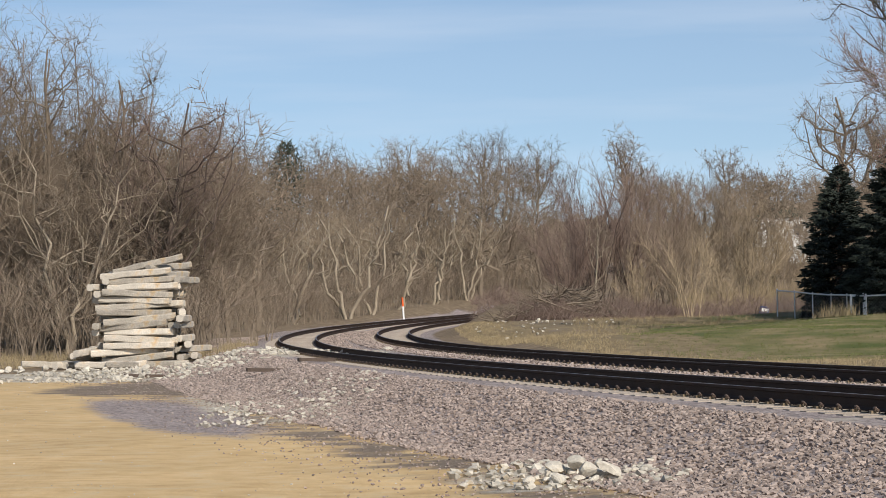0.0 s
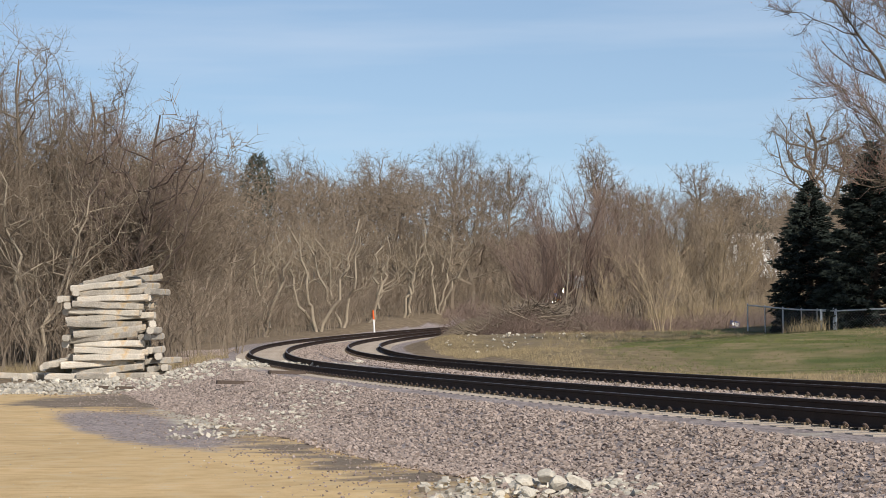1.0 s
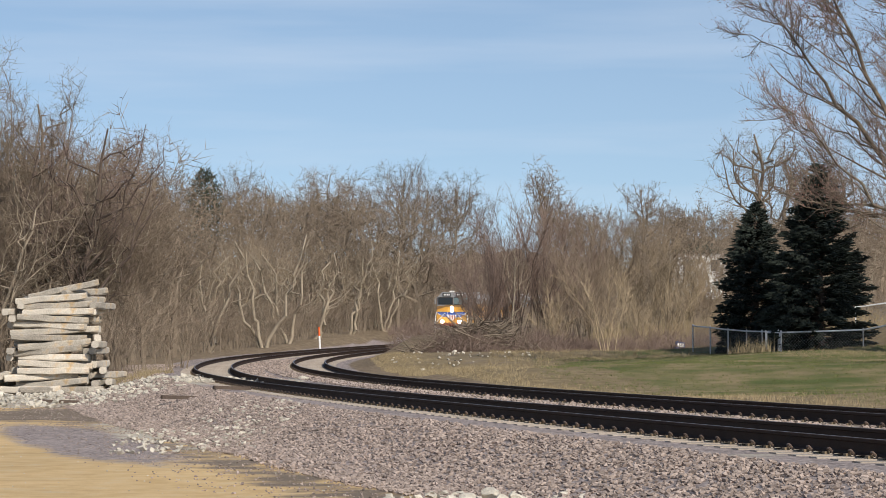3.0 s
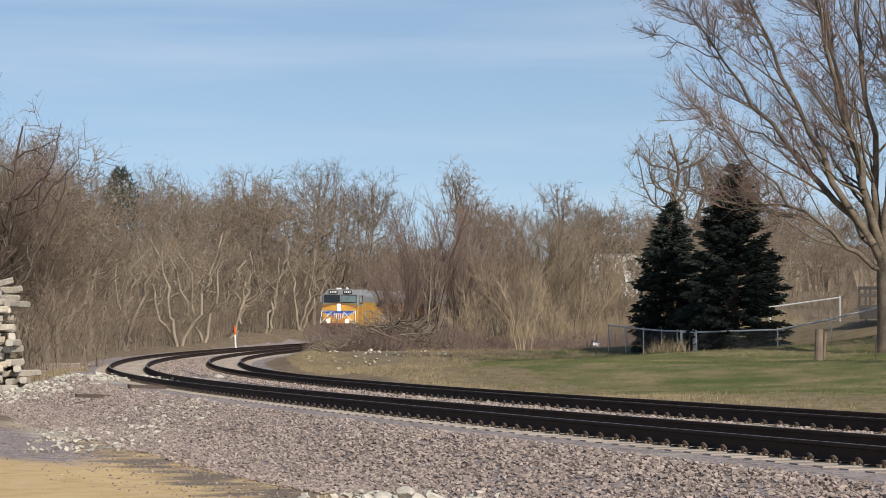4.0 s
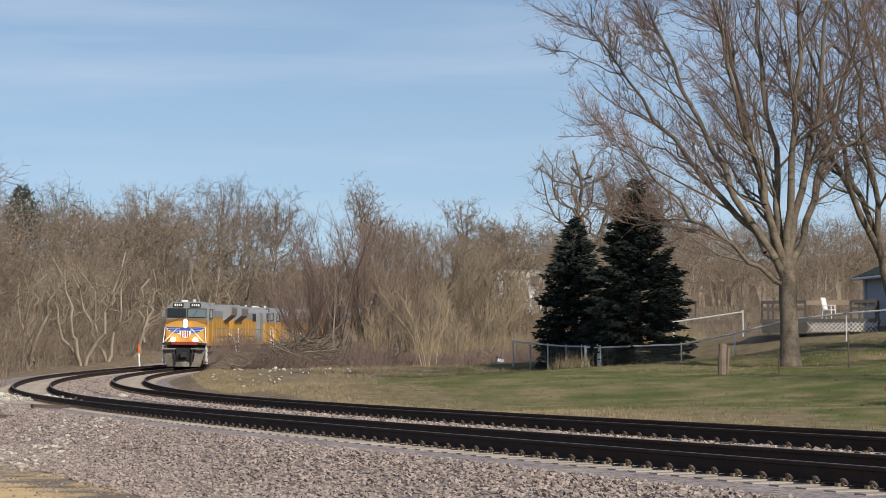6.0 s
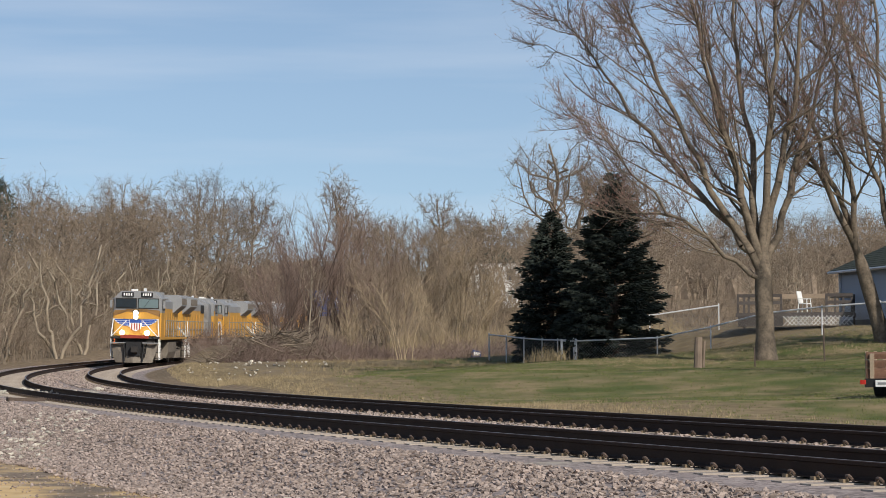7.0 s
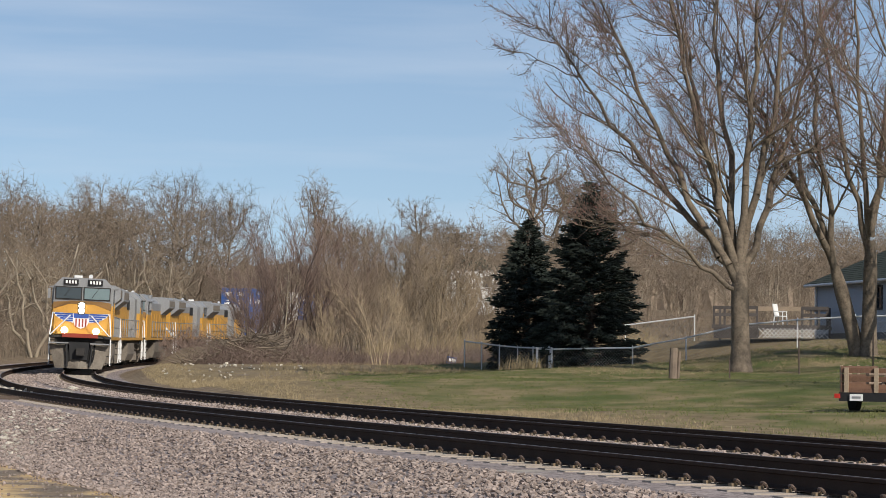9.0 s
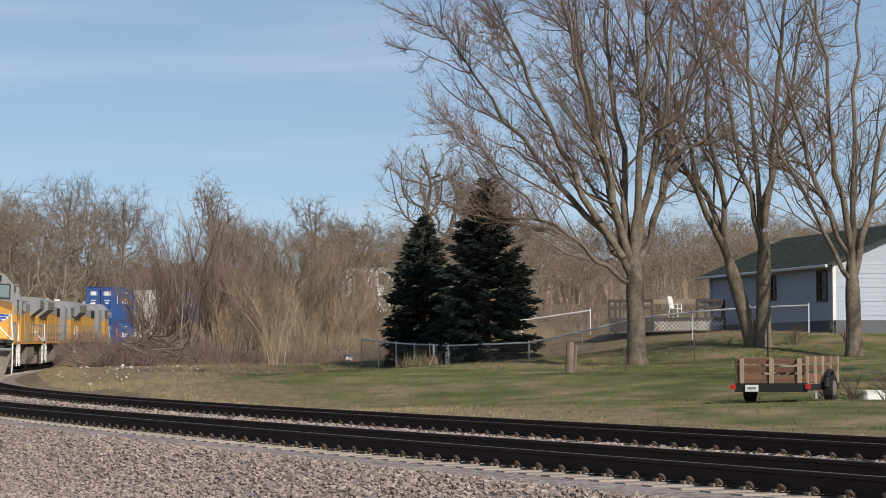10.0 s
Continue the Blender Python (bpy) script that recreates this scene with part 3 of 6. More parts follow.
def dome_rows(seed, height, width, stems=((0, 0, 0, 0, 1.0),), fork=.28, limbs=9, subs=6, twigs=420, fine=3.0, r=.16, out_bend=.8, rise=.3, wob=.08, tlen=.1, tr=.010, up=.1, tang=(35, 80), trunk_tip=.2):
    """Rows of stems, limbs, twigs of a leafless tree with a rounded crown. stems: (x, y, lean x, lean y, share of the height)."""
    rng, g = random.Random(seed), np.random.default_rng(seed)
    stem, limb, sub = [], [], []
    for x, y, lx, ly, share in stems:
        h = height * share
        foot, apex = Vector((x, y, -.25)), Vector((x + lx * h, y + ly * h, h * .93))
        line = bend(rng, foot, foot.lerp(apex, .5) + Vector((rng.gauss(0, .03), rng.gauss(0, .03), 0)) * h, apex, 9, r * share, r * share * trunk_tip, wob, stem)
        zc = h * (.5 + fork * .3)
        for i in range(limbs):
            u = (i + rng.random()) / limbs
            z0 = h * (fork + (.82 - fork) * u)
            f = min(z0 / (h * .93), .98) * 9
            start = line[int(f)].lerp(line[min(int(f) + 1, 9)], f - int(f))
            az = i * 2.4 + rng.uniform(-.5, .5)
            zt = z0 + (h - z0) * rng.uniform(.35, .95)
            k = (zt - zc) / ((h - zc) if zt > zc else (zc - h * fork * .6))
            rho = width / 2 * share * max(.12, 1 - k * k) ** .5 * rng.uniform(.7, 1.05)
            hor = Vector((math.cos(az), math.sin(az), 0))
            end = Vector((start.x, start.y, 0)).lerp(Vector((x + lx * zt, y + ly * zt, 0)), .5) + hor * rho + UP * zt
            ctrl = start + hor * rho * out_bend + UP * (zt - z0) * rise
            lr = r * share * (1 - .6 * f / 9) * .55
            pts = bend(rng, start, ctrl, end, 6, lr, lr * .2, wob, limb)
            size = (end - start).length
            for _ in range(subs):
                t = rng.uniform(.25, 1.0)
                q = t * 5.99
                p, d = pts[int(q)].lerp(pts[int(q) + 1], q - int(q)), (pts[int(q) + 1] - pts[int(q)]).normalized()
                side = d.orthogonal()
                side.rotate(Matrix.Rotation(rng.uniform(0, 6.283), 3, d))
                a = radians(rng.uniform(32, 75))
                d2 = (d * math.cos(a) + side.normalized() * math.sin(a) + UP * .12).normalized()
                ln = size * rng.uniform(.3, .5) * (1.2 - .6 * t)
                bend(rng, p, p + d2 * ln * .5, p + (d2 + UP * rng.uniform(-.05, .3)).normalized() * ln, 3, lr * (1 - .75 * t) * .5 + .008, .006, wob * .5, sub)
    stem, limb, sub = np.array(stem), np.array(limb), np.array(sub)
    big = height * tlen
    tops = stem[np.arange(len(stem)) % 9 > 5]
    t1 = sprout(g, np.concatenate([sub, sub, limb[np.arange(len(limb)) % 6 > 1], tops]), twigs, .45 * big, 1.1 * big, *tang, tr, up)
    t2 = sprout(g, t1, int(twigs * fine), .25 * big, .6 * big, 30, 70, tr * .8, up * .6, .35)
    return stem, limb, sub, np.concatenate([t1, t2])


def vase_rows(seed, height, stems=12, spread=.25, foot=.4, twigs=400, fine=2.0, r=.04, tr=.010, arch=.0, tang=(16, 38), tlen=.13):
    """Rows of a shrub: many stems that rise from one foot and fan out."""
    rng, g = random.Random(seed), np.random.default_rng(seed)
    stem = []
    for _ in range(stems):
        p0 = Vector((rng.gauss(0, foot), rng.gauss(0, foot), -.15))
        h = height * rng.uniform(.55, 1.0)
        lean = Vector((rng.gauss(0, spread), rng.gauss(0, spread), 0))
        end = p0 + (lean + UP).normalized() * h
        bend(rng, p0, p0 + lean * h * (.25 - arch * .3) + UP * h * (.5 + arch * .3), end - UP * arch * h * .25, 5, r * rng.uniform(.6, 1.1), .008, height * .012, stem)
    stem = np.array(stem)
    big = height * tlen
    upper = stem[np.arange(len(stem)) % 5 > 0]
    t1 = sprout(g, upper, twigs, .6 * big, 1.6 * big, *tang, tr, .3)
    t2 = sprout(g, t1, int(twigs * fine), .3 * big, .8 * big, 20, 50, tr * .75, .25, .3)
    return stem, np.zeros((0, 8)), np.zeros((0, 8)), np.concatenate([t1, t2])


def joined(rows, build):
    V, F, k = [], [], 0
    for seg, *extra in rows:
        if len(seg):
            v, f = build(seg, *extra)
            V.append(v), F.append(f + k)
            k += len(v)
    return np.concatenate(V), np.concatenate(F)


def tree_meshes(name, levels, bark, twig, sides=(7, 5, 3)):
    """The mesh of trunk and limbs, and that of the fine crown."""
    stem, limb, sub, fine = levels
    return (np_mesh(name + "_trunk", *joined(zip((stem, limb, sub), sides), np_tubes), bark, smooth=True), np_mesh(name + "_crown", *np_cones(fine), twig))


def place_tree(name, meshes, x, y, turn, size, label, category, group="", lift=0.0):
    t = thing(name, label, category, group, Matrix.LocRotScale((x, y, ground(x, y) + lift), Euler((0, 0, radians(turn))), (size, size, size)))
    part("trunk", meshes[0], None, t)
    part("crown", meshes[1], None, t)
    return t


def woods_kinds():
    kinds = []
    for i in range(8):
        rng = random.Random(100 + i)
        k = (1, 2, 3, 2)[i % 4]
        stems = [(rng.uniform(-.5, .5), rng.uniform(-.4, .4), rng.uniform(-.28, .28), rng.uniform(-.2, .2), rng.uniform(.72, 1.0)) for _ in range(k)]
        lv = dome_rows(200 + i, 10.4, 8.4, stems, fork=.16, limbs=(15, 9, 6, 9)[i % 4], subs=4, twigs=640, fine=2.3, r=.13, wob=.16, tlen=.105, tr=.0115)
        kinds.append(tree_meshes("wood", lv, (BARK, BARKPALE, BARKPALE, BARK)[i % 4], TWIG, (6, 4, 3)))
    return kinds


def scatter_levels(levels, places):
    """Copies of a tree's rows at (x, y, z, turn, size), as one array for the wood, one for the twigs."""
    wood, twig = [], []
    for x, y, z, a, k in places:
        c, s = math.cos(a), math.sin(a)
        for n, seg in enumerate(levels):
            if not len(seg):
                continue
            t = seg * k
            for j in (0, 3):
                px, py = t[:, j].copy(), t[:, j + 1].copy()
                t[:, j], t[:, j + 1], t[:, j + 2] = px * c - py * s + x, px * s + py * c + y, t[:, j + 2] + z
            (wood if n < 2 else twig).append(t)
    return np.concatenate(wood), np.concatenate(twig)


def line_spot(s, o):
    p = rail_pt(s, o)
    return p.x, p.y


def build_woods():
    rng = random.Random(7)
    kinds = woods_kinds()
    # edge of the wood along the outside of the bend
    spots = []
    for i in range(62):
        s = 126 + i * 3.4 + rng.uniform(-1.5, 1.5)
        spots.append((*line_spot(s, -7.5 - rng.uniform(0, 7) - (3 if i % 2 else 0)), rng.uniform(.8, 1.08)))
    for i in range(24):   # wood behind the stack of ties
        spots.append((rng.uniform(-40, -17.0), rng.uniform(106, 128), rng.uniform(.7, 1.0)))
    for i in range(34):   # wood behind the garden
        spots.append((rng.uniform(2, 60), rng.uniform(182, 205), rng.uniform(.5, .72)))
    for x, y, k in spots:
        place_tree("bare_tree", kinds[rng.randrange(8)], x, y, rng.uniform(0, 360), k, "leafless grey-brown tree at the edge of the wood", "tree", "trees at the edge of the wood", -.1)
    # the deep wood and its undergrowth, past counting
    woods, twigs = [], []
    for i in range(5):
        r2 = random.Random(400 + i)
        lv = dome_rows(410 + i, 10.0, 9.0, ((0, 0, r2.uniform(-.1, .1), r2.uniform(-.1, .1), 1.0),), fork=.25, limbs=12, subs=2, twigs=270, fine=1.7, r=.13, wob=.14, tlen=.12, tr=.019)
        pl = []
        for _ in range(82):
            y = 175 + 165 * r2.random() ** .6
            x = -y * .32 + r2.random() * y * .62
            if y < 262 and -30 < x - np.interp(y, LINE_XY[60:, 1], LINE_XY[60:, 0]) < 14:
                x -= 26 if x < -8 else -22
            pl.append((x, y, ground(x, y), r2.uniform(0, 6.28), r2.uniform(.9, 1.1) * ((1.08 if y < 225 else 1.42) if x < -6 else .66 if y < 230 else .92)))
        for _ in range(12):
            x, y = r2.uniform(-48, -19), r2.uniform(118, 160)
            pl.append((x, y, ground(x, y), r2.uniform(0, 6.28), r2.uniform(.85, 1.15)))
        a, b = scatter_levels(lv, pl)
        woods.append(a), twigs.append(b)
    tagged(new("deep_wood", np_mesh("deep_wood", *np_tubes(np.concatenate(woods), 3), BARK)), "trunks and limbs of the leafless wood on the slope", "wood", kind="stuff")
    tagged(new("deep_wood_twigs", np_mesh("deep_wood_twigs", *np_cones(np.concatenate(twigs)), FARWOOD)), "grey-brown twigs of the leafless wood", "wood", kind="stuff")
    woods, twigs = [], []
    for i in range(5):
        r2 = random.Random(500 + i)
        pl = []
        for _ in range(56):
            x, y = line_spot(r2.uniform(112, 320), -5.8 - r2.random() ** 2 * 15)
            pl.append((x, y, ground(x, y), r2.uniform(0, 6.28), r2.uniform(.5, 1.15)))
        for _ in range(24):
            x, y = r2.uniform(-40, -14.5), r2.uniform(103, 122)
            pl.append((x, y, ground(x, y), r2.uniform(0, 6.28), r2.uniform(.5, 1.15)))
        for _ in range(26):
            x, y = r2.uniform(2, 55), r2.uniform(166, 200)
            pl.append((x, y, ground(x, y), r2.uniform(0, 6.28), r2.uniform(.5, 1.0)))
        a, b = scatter_levels(vase_rows(320 + i, 4.2, 7, .38, .6, 110, 1.6, .028, .011, .3, (25, 65), .16), pl)
        woods.append(a), twigs.append(b)
    tagged(new("undergrowth", np_mesh("undergrowth", *np_tubes(np.concatenate(woods), 3), BARK)), "leafless stems of undergrowth below the trees", "undergrowth", kind="stuff")
    tagged(new("undergrowth_twigs", np_mesh("undergrowth_twigs", *np_cones(np.concatenate(twigs)), FARWOOD)), "tangled brown twigs of the undergrowth", "undergrowth", kind="stuff")
    # far wooded ridge
    rng = np.random.default_rng(3)
    xs = np.arange(-260, 320, 0.8)
    V, F = [], []
    for row, (y0, h) in enumerate(((345, 6.0), (390, 6.5))):
        top = h + .7 * np.sin(xs * .07 + row) + .5 * np.sin(xs * .31 + 2 * row) + rng.normal(0, .45, len(xs))
        k = len(V) and sum(len(a) for a in V)
        z0 = land(xs, np.full(len(xs), float(y0)))
        for j, (dy, kz) in enumerate(((0, 0), (2, .55), (6, .85), (14, 1.0), (40, .6))):
            V.append(np.stack([xs, y0 + dy + rng.normal(0, .8, len(xs)), z0 - 1 + kz * (top + 1) + rng.normal(0, .35, len(xs)) * (kz > 0)], 1))
        n = len(xs)
        for j in range(4):
            i = k + j * n + np.arange(n - 1)
            F.append(np.stack([i, i + 1, i + n + 1, i + n], 1))
    tagged(new("backdrop_ridge", np_mesh("backdrop_ridge", np.concatenate(V), np.concatenate(F), FARWOOD)), "far wooded ridge, brown and leafless", "ridge", kind="structure")


build_woods()


def build_special_trees():
    # tall trees behind the stack of ties; the dark one leans over it
    for i, (x, y, lx, h, w) in enumerate(((-18.9, 114, .17, 11.2, 8.5), (-20.6, 117, .02, 12.6, 7), (-23.5, 118, -.02, 14.2, 7.5), (-26.6, 117, .03, 14.0, 7), (-30, 119, .03, 14.5, 8), (-33.5, 119, .05, 15, 8),
                                           (-25, 124, .0, 14, 8), (-21.8, 123, .03, 12.5, 7), (-29, 125, .0, 14.5, 8), (-18.6, 121, .04, 10.2, 6))):
        lv = dome_rows(600 + i, h, w, ((0, 0, lx, -.02, 1.0), (.4, .3, lx - .2, .1, .8)), fork=.18, limbs=14, subs=5, twigs=1500, fine=2.6, r=.17, wob=.16, tlen=.085, tr=.0095)
        place_tree("tall_tree", tree_meshes("tall", lv, BARKDARK if i == 0 else BARK, TWIGRED if i == 0 else TWIG, (8, 5, 3)), x, y, 0, 1, "tall leafless dark-branched tree in the wood", "tree", "tall trees behind the ties")
    # cottonwoods on the far side of the garden
    for i, (x, y, h, w) in enumerate(((24.0, 256, 16.8, 12), (29.4, 258, 15.2, 11))):
        lv = dome_rows(620 + i, h, w, ((0, 0, -.04, 0, 1.0), (.3, 0, .16, 0, .82)), fork=.4, limbs=12, subs=6, twigs=1300, fine=3.0, r=.40, wob=.3, tlen=.09, tr=.014, tang=(25, 65))
        place_tree("cottonwood", tree_meshes("cottonwood", lv, BARK, TWIG, (8, 5, 4)), x, y, 0, 1, "pale leafless cottonwood with crooked spreading limbs", "tree", "cottonwoods beyond the garden")
    for i, (x, y, h, w, tw) in enumerate(((12.6, 262, 11.5, 7, 500), (16.5, 258, 9.5, 7, 600), (-20, 300, 17.6, 10, 900), (-11.8, 302, 17.8, 10, 900), (-5.8, 296, 16.4, 8, 900), (-30, 300, 17.2, 9, 700), (-38, 298, 16, 9, 700),
                                          (2.0, 200, 12.6, 3.2, 500), (4.6, 214, 10.2, 5, 500), (32, 245, 9.5, 7, 500), (40, 238, 9.5, 7, 500), (21, 240, 8.5, 7, 600))):
        lv = dome_rows(640 + i, h, w, ((0, 0, 0, 0, 1.0),), fork=.4, limbs=18, subs=5, twigs=tw, fine=3.4, r=.2, wob=.16, tlen=.08, tr=.015)
        place_tree("far_tree", tree_meshes("far", lv, BARK, TWIG, (6, 4, 3)), x, y, 0, 1, "leafless tree rising over the far wood", "tree", "far trees")
    # pale forked trees that stand out at the front of the wood
    for i, (x, y, h) in enumerate(((-20.4, 184, 8.6), (-18.6, 203, 9.6), (-17.6, 214, 9.0), (-16.4, 228, 8.4), (-12.2, 262, 10.0), (-14.6, 246, 8.0))):
        r2 = random.Random(660 + i)
        stems = [(r2.uniform(-.3, .3), r2.uniform(-.3, .3), r2.choice((-1, 1)) * r2.uniform(.1, .4), r2.uniform(-.1, .1), r2.uniform(.75, 1.0)) for _ in range(3)]
        lv = dome_rows(670 + i, h, 6.0, stems, fork=.3, limbs=4, subs=3, twigs=260, fine=1.8, r=.17, wob=.2, tlen=.1, tr=.010, trunk_tip=.35)
        place_tree("pale_tree", tree_meshes("pale", lv, BARKPALE, TWIGPALE, (6, 4, 3)), x, y, 0, 1, "pale-barked forked tree at the front of the leafless wood", "tree", "pale trees at the front of the wood")
    # evergreen far in the wood
    rng = random.Random(5)
    t = thing("far_pine", "dark green pine top showing over the wood", "tree", "", pose(-32.3, 286, ground(-32.3, 286) - 1.0))
    part("trunk", Geo().tube((0, 0, 0), (0, 0, 16.5), .25, .05, 8), BARKDARK, t)
    seg = []
    for _ in range(1600):
        h = 9 + 8 * rng.random()
        a, r = rng.uniform(0, 6.28), min((17.6 - h) * .75, 1.9) * rng.random() ** .5 + .1
        p = Vector((math.cos(a) * r, math.sin(a) * r, h + .5 * math.sin(a * 2)))
        seg.append((*p, *(p + Vector((rng.gauss(0, .3), rng.gauss(0, .3), rng.uniform(.1, .5)))), .07, 0))
    part("crown", np_mesh("pine_crown", *np_cones(np.array(seg)), PINE), None, t)
    # dark many-stemmed clump and a pale slender tree by the far track
    for i, (x, y, h, br, tw) in enumerate(((-1.2, 170, 8.0, BARKDARK, TWIGRED), (.6, 172, 9.6, BARKDARK, TWIGRED), (2.2, 173, 9.6, BARKDARK, TWIGRED), (3.9, 175, 9.4, BARK, TWIGRED), (6.0, 177, 8.8, BARK, TWIG), (7.8, 178, 8.2, BARK, TWIG),
                                            (9.6, 177, 7.2, BARK, TWIGPALE), (11.6, 179, 6.2, BARK, TWIGPALE), (13.6, 182, 5.6, BARK, TWIG), (16, 184, 5, BARK, TWIG), (-2.6, 204, 7, BARKDARK, TWIGRED), (5.0, 170, 7.5, BARK, TWIG), (-.3, 177, 9.0, BARKDARK, TWIGRED))):
        lv = vase_rows(720 + i, h, 16, .24, .3, 850, 2.5, .045, .0115, 0, (20, 58), .11)
        place_tree("shrub_clump", tree_meshes("clump", lv, br, tw, (5, 4, 3)), x, y, 0, 1, "dense many-stemmed leafless shrub, dark brown", "shrub", "shrubs beyond the far track")
    lv = dome_rows(741, 6.8, 2.6, ((0, 0, .03, 0, 1.0),), fork=.34, limbs=7, subs=3, twigs=160, fine=2, r=.075, wob=.07, tr=.009)
    place_tree("slender_tree", tree_meshes("slender", lv, BARKPALE, TWIG), 0.05, 164, 0, 1, "slender pale-barked young tree before the dark clump", "tree")
    # yellowish shrubs at the edge of the lawn
    for i, (x, y, h) in enumerate(((4.9, 141, 5.2), (7.4, 158, 5.4), (9.6, 163, 5.0), (2.6, 156, 4.4), (12.6, 162, 4.2), (15.5, 168, 4.0))):
        lv = vase_rows(780 + i, h, 9 if i else 7, .36, .2, 420 if i else 300, 2.6, .04, .0095, .05, (24, 60), .13)
        place_tree("willow_shrub", tree_meshes("willow", lv, TWIGPALE, TWIGPALE, (6, 4, 3)), x, y, 0, 1, "yellow-brown leafless willow shrub at the lawn's edge", "shrub", "shrubs at the lawn's edge")


build_special_trees()


def build_maples():
    """The big garden trees: short flared trunks that part into long curving limbs, with red buds."""
    # x, y, trunk height and radius, leaning of the trunk, limbs (reach in x, in y, height of the tip), seed
    rows = ((17.68, 103.9, 4.2, .36, -.02, ((-6.4, -1.2, 8.6), (-5.8, .5, 15.5), (-3.4, -1.6, 16.5), (-1.2, 1.5, 17.5), (.7, -1.2, 18), (2.4, .8, 17), (-7.2, 1.8, 13), (3.6, 2.2, 14.5), (-2.2, 3.0, 15.5)), 1),
            (23.05, 107.2, 3.6, .30, -.3, ((-4.0, .6, 16), (-2.2, -.8, 17.5), (-5.2, -1.5, 14)), 2),
            (23.3, 106.9, 4.6, .30, .02, ((-.8, .4, 18), (1.2, -.8, 18), (-2.2, 1.5, 17), (2.6, 1.0, 16.5)), 3),
            (25.7, 101.6, 3.4, .30, -.02, ((-3.6, .6, 15), (-1.8, -1.2, 16), (.6, .9, 17), (3.0, .4, 16), (-4.8, -1.4, 12)), 4),
            # seeds 5 to 7: unseen trees right of the view, added to shade the lawn
            (30.5, 88.0, 2.6, .30, .0, ((-3.6, .6, 15), (-.6, -1.2, 17), (2.8, .9, 16)), 5),
            (22.5, 54.0, 2.6, .30, .0, ((-3.6, .6, 14), (-.6, -1.2, 16), (2.8, .9, 15)), 6),
            (25.4, 71.0, 2.6, .30, .0, ((-3.6, .6, 14), (-.6, -1.2, 16), (2.8, .9, 15)), 7))
    for x, y, fork, r, lean, limbs, seed in rows:
        rng, g = random.Random(800 + seed), np.random.default_rng(seed)
        full = 1.0 if seed < 5 else .4
        stem, limb, sub = [], [], []
        top = Vector((lean * fork, 0, fork))
        foot = Vector((0, 0, -.2))
        for i in range(8):
            flare = (1.45, 1.18, 1.04, .98, .96, .97, .94, .82, .55)
            stem.append((*foot.lerp(top, i / 8), *foot.lerp(top, (i + 1) / 8), r * flare[i], r * flare[i + 1]))
        for ex, ey, ez in limbs:
            start = foot.lerp(top, rng.uniform(.72, 1.06))
            end = Vector((start.x + ex, start.y + ey, ez))
            ctrl = start + Vector((ex * .5, ey * .5, (ez - fork) * .42))
            lr = r * rng.uniform(.4, .54) * min(1.0, ez / 14)
            pts = bend(rng, start, ctrl, end, 12, lr, .025, .09, limb)
            for _ in range(15):
                t = rng.uniform(.2, 1.0)
                q = t * 11.99
                p, d = pts[int(q)].lerp(pts[int(q) + 1], q - int(q)), (pts[int(q) + 1] - pts[int(q)]).normalized()
                away = Vector((p.x - top.x, p.y - top.y, 0)).normalized() * .5
                d2 = (d * .9 + away + Vector((rng.gauss(0, .42), rng.gauss(0, .42), rng.gauss(.0, .2)))).normalized()
                ln = rng.uniform(2.2, 5.4) * (1.25 - .65 * t)
                p2 = p + (d2 + UP * rng.uniform(.0, .35)).normalized() * ln
                b = bend(rng, p, p + d2 * ln * .55, p2, 5, lr * (1 - .8 * t) * .34 + .010, .009, .08, limb)
                for _ in range(6):
                    w = rng.uniform(.2, 4.9)
                    o = b[int(w)].lerp(b[int(w) + 1], w - int(w))
                    d3 = ((b[int(w) + 1] - b[int(w)]).normalized() * .7 + Vector((rng.gauss(0, .5), rng.gauss(0, .5), rng.gauss(.08, .35)))).normalized()
                    l3 = rng.uniform(.8, 2.2) * (1.2 - .1 * w)
                    bend(rng, o, o + d3 * l3 * .5 - UP * .05 * l3, o + (d3 + UP * .22).normalized() * l3, 3, .017, .008, .04, sub)
        stem, limb, sub = np.array(stem), np.array(limb), np.array(sub)
        n = int(len(limbs) * (1300 if seed == 1 else 620) * full)
        t1 = sprout(g, sub, n, .3, .95, 25, 60, .0085, .2)
        t2 = sprout(g, t1, int(n * 2.0), .12, .4, 25, 60, .0065, .25, .3)
        t = thing("maple_tree", "big leafless maple with rising grey limbs and red buds", "tree", "maples in the garden", pose(x, y, ground(x, y)))
        part("trunk", np_mesh("maple_trunk", *joined(((stem, 16), (limb, 7), (sub, 4)), np_tubes), BARKMAPLE, smooth=True), None, t)
        part("crown", np_mesh("maple_crown", *np_cones(np.concatenate([t1, t2])), TWIGRED), None, t)
        pick = t2[g.random(len(t2)) < .4]
        ends = pick[:, 3:6]
        buds = np.concatenate([ends - g.normal(0, .01, ends.shape), ends + g.normal(0, .03, ends.shape) + [0, 0, .035], np.full((len(pick), 1), .02), np.zeros((len(pick), 1))], 1)
        part("bud_cover", np_mesh("maple_buds", *np_cones(buds), BUD), None, t, "small red-brown spring buds")


build_maples()


